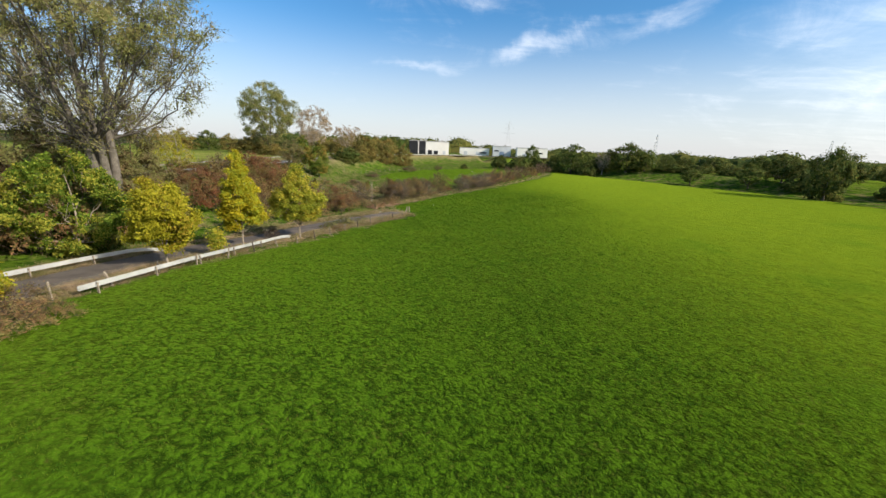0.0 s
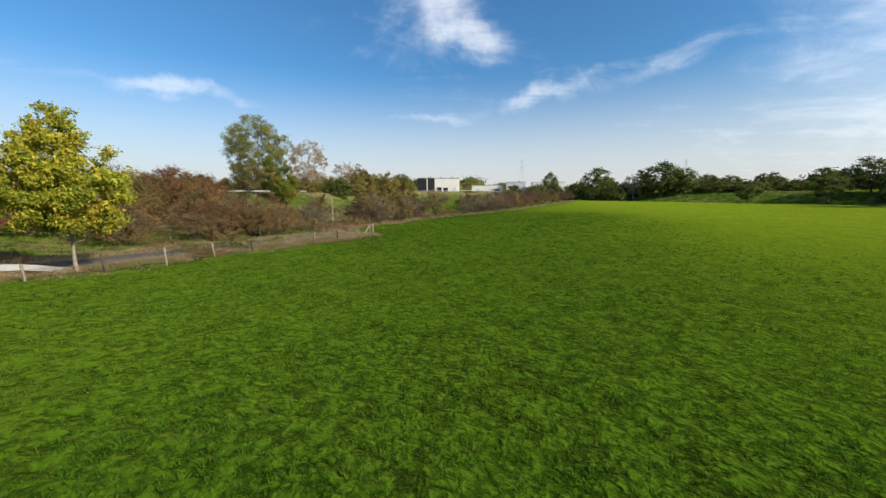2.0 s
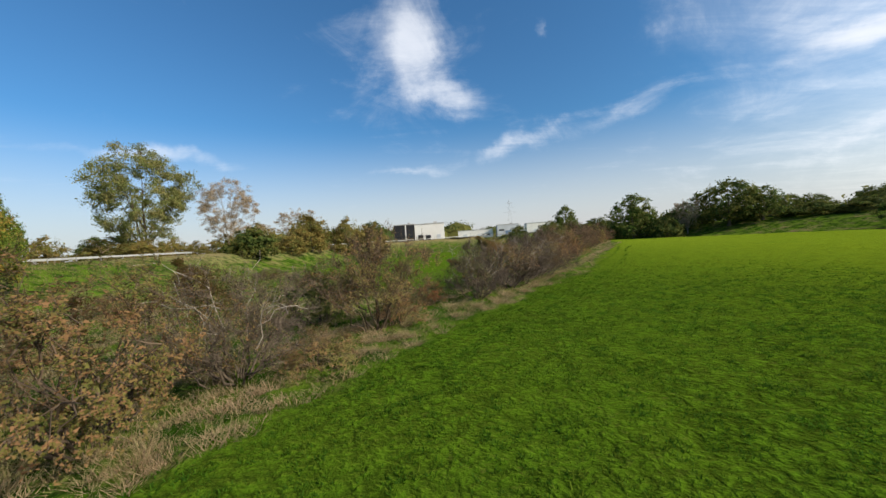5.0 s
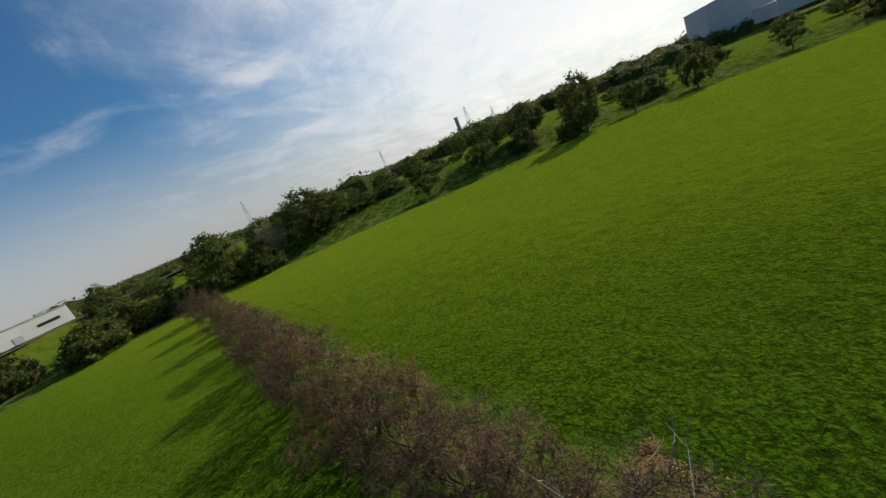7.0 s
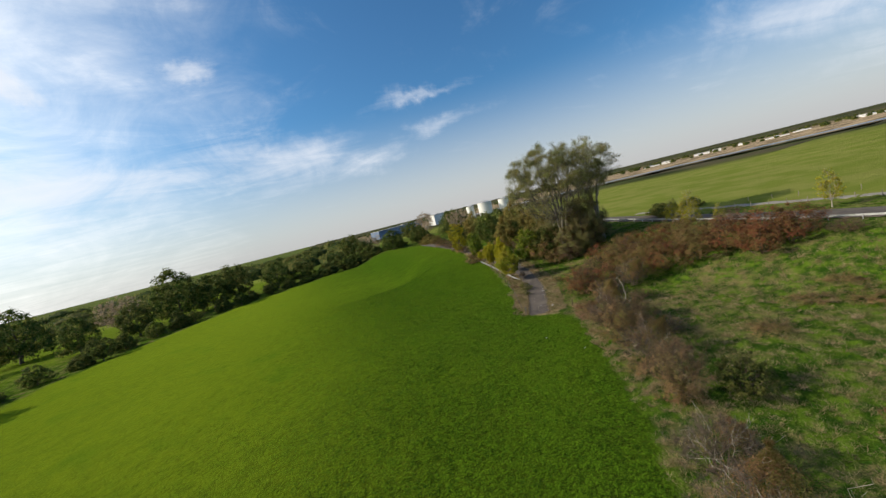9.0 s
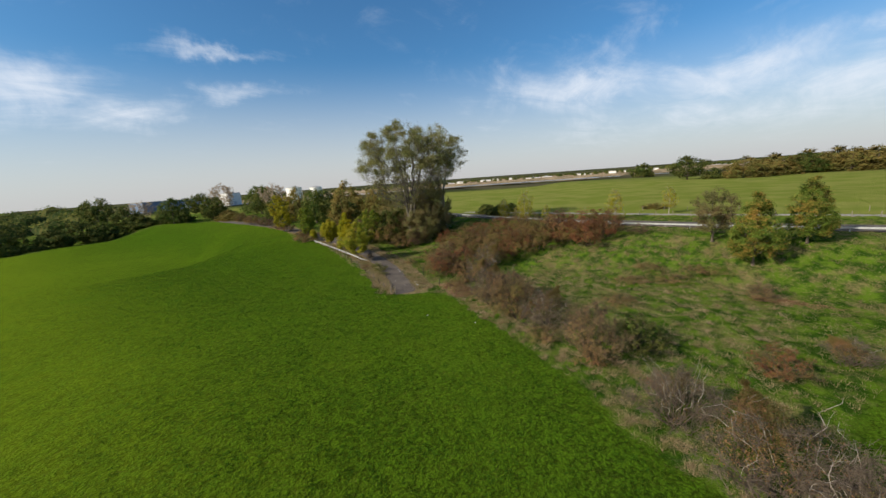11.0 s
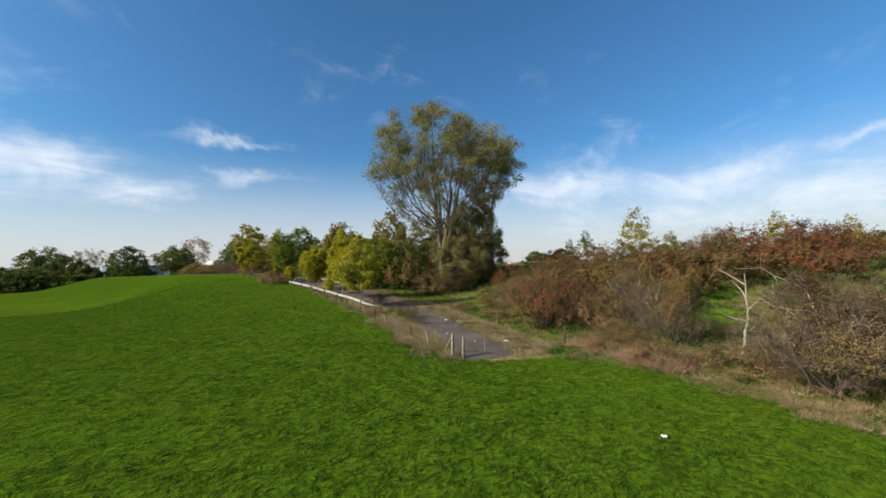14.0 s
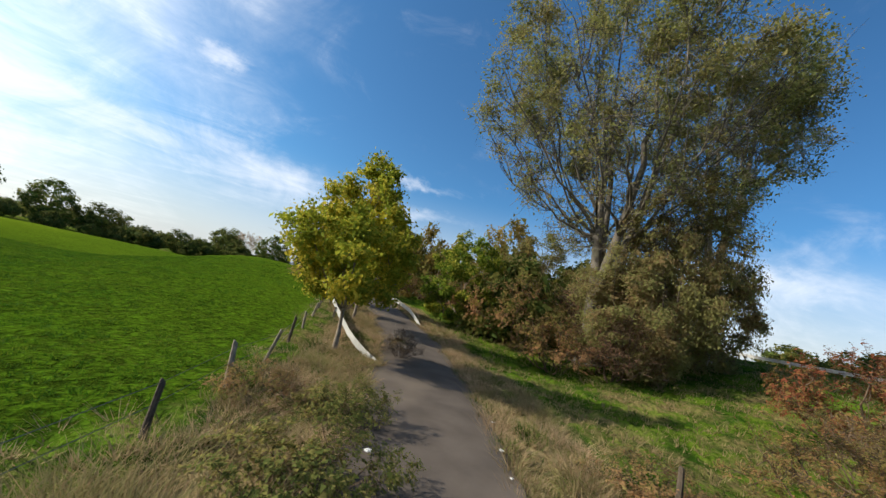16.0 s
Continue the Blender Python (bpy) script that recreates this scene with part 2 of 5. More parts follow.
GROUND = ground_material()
BARK = rough_material("bark", (0.055, 0.042, 0.030), (0.150, 0.120, 0.088), 3.0, 22.0, 0.9, 0.8, 0.03, stain=(0.12, 0.13, 0.07))
PALE_BARK = rough_material("pale bark", (0.22, 0.19, 0.15), (0.42, 0.37, 0.30), 3.0, 25.0, 0.85, 0.6, 0.02, stain=(0.13, 0.11, 0.08))
TWIG = rough_material("twig", (0.058, 0.040, 0.026), (0.150, 0.104, 0.066), 2.0, 18.0, 0.85, 0.4, 0.01)
GREY_TWIG = rough_material("lichen twig", (0.055, 0.040, 0.028), (0.155, 0.118, 0.084), 1.5, 14.0, 0.9, 0.4, 0.01)
GREY_BARK = rough_material("grey bark", (0.065, 0.055, 0.043), (0.17, 0.15, 0.125), 2.0, 16.0, 0.9, 0.7, 0.03, stain=(0.10, 0.095, 0.06))
POPLAR = leaf_material("poplar leaf", (0.150, 0.165, 0.052), (0.365, 0.378, 0.138), (0.30, 0.25, 0.10), 0.16, 0.45)
WILLOW = leaf_material("willow leaf", (0.130, 0.150, 0.046), (0.285, 0.305, 0.105), (0.34, 0.29, 0.11), 0.10)
BROWN_LEAF = leaf_material("brown leaf", (0.165, 0.115, 0.056), (0.370, 0.268, 0.125), (0.20, 0.21, 0.07), 0.24)
YELLOW = leaf_material("yellow leaf", (0.320, 0.255, 0.014), (0.680, 0.550, 0.030), (0.290, 0.330, 0.030), 0.20, 0.42)
LEAF_LIME = leaf_material("fresh lime leaf", (0.062, 0.108, 0.014), (0.205, 0.290, 0.034), (0.38, 0.36, 0.05), 0.12, 0.45)
LIME = leaf_material("lime leaf", (0.200, 0.205, 0.016), (0.510, 0.455, 0.034), (0.435, 0.290, 0.043), 0.06, 0.45)
TURN_MAPLE = leaf_material("bank maple leaf", (0.075, 0.120, 0.020), (0.215, 0.290, 0.045), (0.42, 0.25, 0.06), 0.1, 0.42)
VERGE_LEAF = leaf_material("verge shrub leaf", (0.085, 0.110, 0.028), (0.240, 0.265, 0.070), (0.30, 0.25, 0.08), 0.16)
GREEN_YELLOW = leaf_material("turning maple leaf", (0.150, 0.190, 0.022), (0.450, 0.490, 0.055), (0.560, 0.450, 0.055), 0.17, 0.45)
ORANGE = leaf_material("orange leaf", (0.190, 0.135, 0.040), (0.400, 0.300, 0.092), (0.16, 0.17, 0.045), 0.17, 0.45)
GREEN = leaf_material("green leaf", (0.040, 0.074, 0.016), (0.120, 0.180, 0.036), (0.200, 0.200, 0.050), 0.16)
DARK_GREEN = leaf_material("dark green leaf", (0.040, 0.068, 0.017), (0.125, 0.165, 0.040), (0.185, 0.175, 0.045), 0.16)
RED_BUSH = leaf_material("red brown leaf", (0.188, 0.061, 0.034), (0.388, 0.136, 0.067), (0.24, 0.19, 0.060), 0.2)
RUST = leaf_material("rust leaf", (0.260, 0.142, 0.066), (0.500, 0.310, 0.155), (0.22, 0.22, 0.065), 0.2)
PALE_LEAF = leaf_material("pale willow leaf", (0.30, 0.22, 0.14), (0.50, 0.39, 0.26), None, 0.0)
BRAMBLE = leaf_material("bramble leaf", (0.110, 0.110, 0.029), (0.285, 0.250, 0.068), (0.34, 0.18, 0.09), 0.22)
HEDGE_LEAF = leaf_material("hedge leaf", (0.130, 0.070, 0.045), (0.300, 0.165, 0.100), (0.13, 0.13, 0.045), 0.16)
STRAW = leaf_material("dry grass", (0.310, 0.215, 0.125), (0.560, 0.415, 0.265), (0.22, 0.22, 0.08), 0.13, 0.42, 0.8)
RUSTY_GRASS = leaf_material("withered grass", (0.340, 0.205, 0.130), (0.600, 0.430, 0.300), (0.36, 0.17, 0.11), 0.1, 0.42, 0.8)
BLADE = leaf_material("grass blade", (0.021, 0.066, 0.005), (0.080, 0.178, 0.012), (0.12, 0.17, 0.014), 0.08, 0.46, 0.8)
WILD_BLADE = leaf_material("wild grass blade", (0.048, 0.088, 0.012), (0.145, 0.185, 0.034), (0.32, 0.24, 0.13), 0.24, 0.45, 0.8)
ASPHALT = rough_material("asphalt", (0.062, 0.050, 0.040), (0.118, 0.096, 0.078), 0.8, 60.0, 0.9, 0.5, 0.01, stain=(0.15, 0.12, 0.092))
LEAF_LITTER = rough_material("leaf litter", (0.12, 0.065, 0.032), (0.26, 0.15, 0.075), 3.0, 20.0, 0.9, 0.8, 0.03)
OLD_WOOD = rough_material("old wood", (0.12, 0.095, 0.070), (0.32, 0.27, 0.21), 4.0, 26.0, 0.9, 0.7, 0.01, stain=(0.07, 0.055, 0.04))
DARK_WOOD = rough_material("dark wood", (0.035, 0.027, 0.020), (0.10, 0.078, 0.056), 4.0, 26.0, 0.9, 0.7, 0.01)
ZINC = rough_material("galvanised steel", (0.30, 0.30, 0.29), (0.48, 0.48, 0.46), 1.2, 20.0, 0.5, 0.15, 0.004, 0.25, stain=(0.32, 0.33, 0.28), spec=0.5)
WIRE = rough_material("wire", (0.15, 0.14, 0.13), (0.25, 0.24, 0.22), 3.0, 20.0, 0.6, 0.1, 0.002, 0.6)
WHITE_WALL = rough_material("white cladding", (0.66, 0.64, 0.60), (0.80, 0.78, 0.74), 0.08, 2.0, 0.7, 0.1, 0.01, stain=(0.60, 0.57, 0.52))
BLACK_WALL = rough_material("black cladding", (0.012, 0.012, 0.014), (0.030, 0.030, 0.034), 0.1, 2.0, 0.6, 0.1, 0.01)
GREY_WALL = rough_material("grey cladding", (0.40, 0.42, 0.45), (0.54, 0.56, 0.58), 0.1, 2.0, 0.65, 0.1, 0.01)
BLUE_WALL = rough_material("blue cladding", (0.12, 0.17, 0.26), (0.18, 0.24, 0.34), 0.1, 2.0, 0.6, 0.1, 0.01)
ROOF = rough_material("roof sheet", (0.30, 0.29, 0.28), (0.45, 0.44, 0.42), 0.1, 2.0, 0.7, 0.1, 0.01)
STEEL = rough_material("lattice steel", (0.36, 0.37, 0.38), (0.50, 0.51, 0.52), 0.5, 5.0, 0.6, 0.1, 0.01, 0.1)
LITTER = rough_material("white plastic litter", (0.52, 0.52, 0.50), (0.72, 0.72, 0.70), 6.0, 40.0, 0.5, 0.2, 0.004)
STONE = rough_material("stone", (0.17, 0.15, 0.125), (0.32, 0.29, 0.245), 2.0, 16.0, 0.9, 0.7, 0.02)
GLASS = rough_material("dark window", (0.015, 0.018, 0.022), (0.04, 0.045, 0.05), 0.6, 4.0, 0.15, 0.02, 0.002, spec=0.6)
PAINT_WHITE = rough_material("white car paint", (0.74, 0.74, 0.74), (0.82, 0.82, 0.82), 0.5, 8.0, 0.25, 0.02, 0.001, spec=0.6)
RUBBER = rough_material("rubber", (0.012, 0.012, 0.012), (0.03, 0.03, 0.03), 3.0, 20.0, 0.8, 0.2, 0.003)


def water_material():
    mat, g = material("river water")
    place = g.node("ShaderNodeTexCoord").outputs["Object"]
    skin = g.node("ShaderNodeBsdfPrincipled", {"Base Color": (0.08, 0.12, 0.17, 1), "Roughness": 0.3, "Specular IOR Level": 0.6})
    finish(g, skin, g.noise(place, 0.6, 3.0), 0.3, 0.1)
    return mat


WATER = water_material()


# ---- the lie of the land ----
FIELD_EAST = [(62, 222), (75, 190), (90, 170), (98, 150), (110, 136), (119, 115), (121, 90), (120, 60), (118, 25), (105, -18), (85, -52), (65, -82), (27, -110), (-22, -125)]
FIELD_WEST = [(-34, -90), (-31, -45), (-26, -5), (-22.5, 14), (-20.0, 28), (-15.8, 42), (-11.5, 53), (-6.0, 65.6), (-8.4, 68.6), (-10.6, 70.4), (-9.2, 77), (-4.4, 86.4), (-1.2, 92.6), (5.0, 102.4), (8.9, 108), (16, 117), (26, 137), (37, 158), (50, 182)]
PADDOCK = [(46, 184), (34, 160), (23, 140), (11, 120), (2, 113), (-9, 116), (-19, 126), (-26, 140), (-25, 156), (-19, 182), (-4, 203), (22, 220), (44, 226), (54, 206)]
HEDGE = [(-13.0, 71.5), (-11.6, 78.5), (-7.0, 87.6), (-3.4, 95.5), (2.6, 104.0), (9.5, 113.5), (18.0, 128.0), (27.5, 146.0), (38.0, 166.0), (46.0, 184.0), (54.0, 203.0)]
TRACK = [(-7.9, 67.6), (-10.6, 63.2), (-13.8, 58.4), (-17.4, 52.0), (-20.6, 45.5), (-23.0, 38.5), (-24.6, 30.0), (-25.8, 20.0), (-27.0, 8.0), (-29.0, -10.0), (-33.0, -45.0), (-36.0, -90.0)]
ROAD = [(-90, -130), (-82, -60), (-73, 0), (-64, 45), (-56.0, 80), (-55.0, 110), (-56.0, 135), (-57.0, 170), (-51, 215), (-36, 265), (-8, 306), (36, 334), (110, 356), (260, 380)]


def smooth(a, b, x):
    k = np.clip((x - a) / (b - a), 0, 1)
    return k * k * (3 - 2 * k)


def line_distance(x, y, line):
    """Distance to a polyline, and the place along it (0 to 1)."""
    best, along, done = np.full(np.shape(x), 1e9), np.zeros(np.shape(x)), 0.0
    total = sum(math.dist(a, b) for a, b in zip(line, line[1:]))
    for (ax, ay), (bx, by) in zip(line, line[1:]):
        dx, dy = bx - ax, by - ay
        k = np.clip(((x - ax) * dx + (y - ay) * dy) / (dx * dx + dy * dy), 0, 1)
        d = np.hypot(x - ax - k * dx, y - ay - k * dy)
        size = math.hypot(dx, dy)
        along = np.where(d < best, (done + k * size) / total, along)
        best, done = np.minimum(best, d), done + size
    return best, along


def inside(x, y, ring):
    """How far inside a closed ring each place lies (negative: outside)."""
    hit = np.zeros(np.shape(x), bool)
    for (ax, ay), (bx, by) in zip(ring, ring[1:] + ring[:1]):
        if ay != by:
            hit ^= ((ay > y) != (by > y)) & (x < (bx - ax) * (y - ay) / (by - ay) + ax)
    d, _ = line_distance(x, y, ring + ring[:1])
    return np.where(hit, d, -d)


FIELD = FIELD_EAST + FIELD_WEST
TRACK_LEVEL = ([-160, -90, -20, 10, 27, 43, 67, 90], [2.2, 2.4, 2.6, 1.5, 0.2, -1.35, -2.0, -2.05])


def wobble(x, y, size, seed):
    """Smooth unevenness without a pattern."""
    rng = np.random.default_rng(seed)
    out = 0.0
    for _ in range(6):
        a, p = rng.uniform(0, 2 * math.pi), rng.uniform(0, 2 * math.pi)
        s = rng.uniform(0.6, 1.7) * 2 * math.pi / size
        out = out + np.sin((x * math.cos(a) + y * math.sin(a)) * s + p)
    return out / 6


def land(x, y):
    """Height of the ground."""
    x, y = np.asarray(x, float), np.asarray(y, float)
    level = np.interp(y, *TRACK_LEVEL)
    west = smooth(5, -18, x)
    z = -2.0 + (level + 2.0) * west
    d_road, _ = line_distance(x, y, ROAD)
    top = 2.9
    line_x = np.interp(y, [p[1] for p in ROAD], [p[0] for p in ROAD])
    toe = np.interp(y, [-90, 0, 40, 70, 110, 140, 180, 215, 260, 300], [-44, -34, -28, -24, -29, -32, -33, -28, -14, 20])
    brow = line_x + 8.0
    rise = np.clip((toe - x) / np.maximum(toe - brow, 6.0), 0, 1)
    rise = rise * rise * (3 - 2 * rise)
    z = z + (top - z) * rise
    far_west = smooth(-70, -110, x) * smooth(900, 500, -x)
    z = z + far_west * (1.2 * wobble(x, y, 160, 3) - 1.2 * smooth(-180, -330, x))
    # Beyond the field's far edge: a ditch, then a bank in the north-east.
    inn = inside(x, y, FIELD)
    out = np.where((x > 20) | (y < -60), np.maximum(-inn, 0), 0)
    out = out * np.maximum(smooth(60, 72, x), smooth(-50, -70, y))
    bank = smooth(95, 150, y) * smooth(330, 235, y)
    z = z - 0.7 * smooth(0, 4, out) + (4.6 * bank + 0.7 * (1 - bank)) * smooth(6, 30, out) - 3.0 * smooth(60, 200, out)
    # Trodden lumps all over the meadow.
    lumps = 0.075 * (wobble(x, y, 2.4, 31) + wobble(x, y, 1.9, 32)) * smooth(150, 100, np.hypot(x - 5, y - 80))
    z = z + lumps * smooth(0.5, 3, inn)
    # Broad swells of the meadow, and lumps of the rough ground.
    z = z + 0.22 * wobble(x, y, 55, 5) * smooth(0, 10, inn)
    rough = smooth(1, -6, inn) * smooth(140, 60, np.hypot(x + 20, y - 80))
    z = z + rough * 0.16 * wobble(x, y, 7, 6) * smooth(2.5, 6, d_road)
    d_track, _ = line_distance(x, y, TRACK)
    z = np.where(d_track < 6, z + (np.interp(y, *TRACK_LEVEL) - z) * smooth(6.0, 2.6, d_track) * smooth(70, 66, y), z)
    z = np.where(d_road < 9, z + (top - z) * smooth(9, 5, d_road), z)
    # The river lies in a shallow bed.
    river = smooth(45, 20, np.abs(np.hypot(x + 20, y - 80) - 560)) * smooth(-60, -160, x) * smooth(260, 160, y)
    return z - 2.2 * river


def zones(x, y):
    inn = inside(x, y, FIELD)
    pad = inside(x, y, PADDOCK)
    d_track, _ = line_distance(x, y, TRACK)
    d_road, _ = line_distance(x, y, ROAD)
    jag = 0.9 * wobble(x, y, 9, 11) + 0.5 * wobble(x, y, 3.1, 12)
    lush = np.maximum(smooth(-0.4, 0.9, inn + jag), smooth(-0.5, 1.2, pad + jag))
    lush = np.maximum(lush, smooth(24, 60, np.maximum(-inn, 0)) * smooth(20, 60, x) * 0.5)
    dry = np.where(lush < 0.5, np.clip(0.9 * smooth(4.8, 2.4, d_track + jag) * smooth(75, 68, y), 0, 1), 0)
    dry = np.maximum(dry, (0.3 + 0.4 * smooth(115, 150, y)) * smooth(15 + 10 * smooth(115, 150, y), 6, d_road + 3 * jag) * (lush < 0.5))
    dry = dry * (1 - lush)
    away = np.hypot(x + 20, y - 80)
    far = np.maximum(smooth(-64, -74, x) * smooth(300, 180, y), smooth(320, 420, away))
    west = smooth(-60, -160, x) * smooth(260, 160, y)
    sand = smooth(585, 620, away) * smooth(1500, 1000, away) * west
    return lush, dry, far, sand


def mesh_object(name, verts, faces, mat, parent=None, smooth_faces=False):
    """A mesh object from arrays; faces all have the same number of corners."""
    verts, faces = np.asarray(verts, np.float32), np.asarray(faces, np.int32)
    me = bpy.data.meshes.new(name)
    n, k = faces.shape
    me.vertices.add(len(verts))
    me.vertices.foreach_set("co", verts.ravel())
    me.loops.add(n * k)
    me.loops.foreach_set("vertex_index", faces.ravel())
    me.polygons.add(n)
    me.polygons.foreach_set("loop_start", np.arange(n, dtype=np.int32) * k)
    me.polygons.foreach_set("loop_total", np.full(n, k, np.int32))
    me.polygons.foreach_set("use_smooth", np.full(n, smooth_faces))
    me.update(calc_edges=True)
    me.materials.append(mat)
    ob = new(name, me)
    ob.parent = parent
    return ob


def part(name, bm, mat, parent, label=""):
    """A bmesh as one mesh object under a thing or a part."""
    me = bpy.data.meshes.new(name)
    bm.to_mesh(me)
    bm.free()
    me.materials.append(mat)
    ob = new(name, me)
    ob.parent = parent
    return tagged(ob, label)


def spread(near_low, near_high, step, reach):
    """Grid lines: even and dense in the middle, wider and wider outside."""
    inner = list(np.arange(near_low, near_high + step * 0.5, step))
    low, high, s = [], [], step
    a, b = inner[0], inner[-1]
    while a > -reach:
        s *= 1.12
        a, b = a - s, b + s
        low.append(a)
        high.append(b)
    return np.array(low[::-1] + inner + high)


def build_ground():
    xs, ys = spread(-56, 52, 0.5, 3800), spread(-4, 150, 0.5, 3800)
    gx, gy = np.meshgrid(xs, ys)
    x, y = gx.ravel(), gy.ravel()
    z = land(x, y)
    # Small uneven tussocks in the mesh itself.
    rng = np.random.default_rng(4)
    lush, dry, far, sand = zones(x, y)
    near = smooth(150, 90, np.hypot(x, y - 90))
    d_track, _ = line_distance(x, y, TRACK)
    z = z + near * (rng.normal(0, 1, len(x)) * (0.02 * lush + 0.06 * (1 - lush))) * smooth(2.2, 4.0, np.where(y < 70, d_track, 9))
    d_road, _ = line_distance(x, y, ROAD)
    z = z - 0.10 * ((d_track < 2.0) & (y < 68.5)) - 0.12 * (d_road < 4.2)
    n, m = len(ys), len(xs)
    i = (np.arange(n - 1)[:, None] * m + np.arange(m - 1)[None]).ravel()
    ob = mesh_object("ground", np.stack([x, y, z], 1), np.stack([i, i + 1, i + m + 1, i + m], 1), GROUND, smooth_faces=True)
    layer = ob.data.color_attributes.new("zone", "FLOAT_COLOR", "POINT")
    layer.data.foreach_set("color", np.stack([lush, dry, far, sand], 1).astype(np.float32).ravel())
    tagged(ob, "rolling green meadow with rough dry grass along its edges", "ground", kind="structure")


def smooth_line(points, step):
    """A polyline rounded off and cut into even steps."""
    p = np.array(points, float)
    for _ in range(3):
        q = np.empty((len(p) * 2 - 2, 2))
        q[0::2], q[1::2] = p[:-1] * 0.75 + p[1:] * 0.25, p[:-1] * 0.25 + p[1:] * 0.75
        p = np.concatenate([p[:1], q, p[-1:]])
    run = np.concatenate([[0], np.cumsum(np.hypot(*np.diff(p, axis=0).T))])
    at = np.arange(0, run[-1], step)
    return np.stack([np.interp(at, run, p[:, 0]), np.interp(at, run, p[:, 1])], 1)


def ribbon(name, points, half, lift, mat, label, category, step=1.0, ragged=0.0, crown=0.04, sink=0.0):
    """A road surface laid along a line, with thickness at its sides."""
    rng = np.random.default_rng(8)
    c = smooth_line(points, step)
    tangent = np.gradient(c, axis=0)
    tangent /= np.hypot(*tangent.T)[:, None]
    side = np.stack([-tangent[:, 1], tangent[:, 0]], 1)
    rows = []
    for off, up in ((-1.0, -0.22), (-1.0, 0.0), (-0.5, 0.75), (0.0, 1.0), (0.5, 0.75), (1.0, 0.0), (1.0, -0.22)):
        edge = rng.normal(0, ragged, len(c)) if abs(off) == 1.0 else 0.0
        xy = c + side * (half * off + np.sign(off) * np.abs(edge))[:, None] if np.ndim(edge) else c + side * (half * off)
        z = land(c[:, 0], c[:, 1]) + lift + (up * crown if up >= 0 else up)
        z = z - sink * np.clip(1 - np.arange(len(c)) * step / 2.4, 0, 1)
        rows.append(np.stack([xy[:, 0], xy[:, 1], z], 1))
    v, k, n = np.stack(rows, 1).reshape(-1, 3), len(rows), len(c)
    i = (np.arange(n - 1)[:, None] * k + np.arange(k - 1)[None]).ravel()
    ob = mesh_object(name, v, np.stack([i, i + k, i + k + 1, i + 1], 1), mat, smooth_faces=False)
    tagged(ob, label, category, kind="structure")
    return ob


build_ground()
ribbon("track_pavement", TRACK, 1.85, 0.015, ASPHALT, "narrow worn grey asphalt track ending at the meadow", "path", 0.8, 0.16, sink=0.13)
ribbon("road", ROAD, 3.4, 0.03, ASPHALT, "two-lane asphalt road on a low embankment", "road", 2.0)
ribbon("field_path", [(-74, 30), (-71, 80), (-71.5, 135), (-75, 200), (-70, 260)], 1.3, 0.05, STONE, "pale gravel farm path beyond the road", "path", 2.0)


def build_river():
    a = np.radians(np.linspace(172, 262, 60))
    inner, outer = 552.0, 590.0
    ring = [np.stack([-20 + r * np.cos(a), 80 + r * np.sin(a), np.full(60, 0.15)], 1) for r in (inner, outer)]
    v = np.stack(ring, 1).reshape(-1, 3)
    i = np.arange(59) * 2
    ob = mesh_object("water", v, np.stack([i, i + 1, i + 3, i + 2], 1), WATER)
    tagged(ob, "pale blue river beyond the pasture", "river", kind="structure")


build_river()


# ---- plants ----
class Tubes:
    """Collects tapered branches into one mesh."""

    def __init__(self):
        self.v, self.f, self.count = [], [], 0

    def add(self, points, radii, sides=5):
        p, r = np.asarray(points, float), np.asarray(radii, float)
        n = len(p)
        t = np.gradient(p, axis=0)
        t /= np.linalg.norm(t, axis=1)[:, None] + 1e-9
        ref = np.where(np.abs(t[:, 2:]) > 0.9, [[1.0, 0, 0]], [[0, 0, 1.0]])
        a = np.cross(t, ref)
        a /= np.linalg.norm(a, axis=1)[:, None] + 1e-9
        b = np.cross(t, a)
        w = np.linspace(0, 2 * math.pi, sides, endpoint=False)
        ring = p[:, None] + r[:, None, None] * (np.cos(w)[None, :, None] * a[:, None] + np.sin(w)[None, :, None] * b[:, None])
        self.v.append(ring.reshape(-1, 3))
        i = self.count + np.arange(n - 1)[:, None] * sides
        j = np.arange(sides)[None]
        k = (j + 1) % sides
        self.f.append(np.stack([i + j, i + k, i + sides + k, i + sides + j], -1).reshape(-1, 4))
        self.count += n * sides

    def mesh(self, name, mat, parent):
        return mesh_object(name, np.concatenate(self.v), np.concatenate(self.f), mat, parent, True)


def bend(rng, a, b, n, sag=0.12):
    """A crooked way from a to b."""
    k = np.linspace(0, 1, n)[:, None]
    a, b = np.asarray(a, float), np.asarray(b, float)
    size = np.linalg.norm(b - a)
    sway = rng.normal(0, sag * size, 3)
    return a + (b - a) * k + sway * (np.sin(math.pi * k) * 0.6) + rng.normal(0, sag * size * 0.13, (n, 3)) * np.sin(math.pi * k)


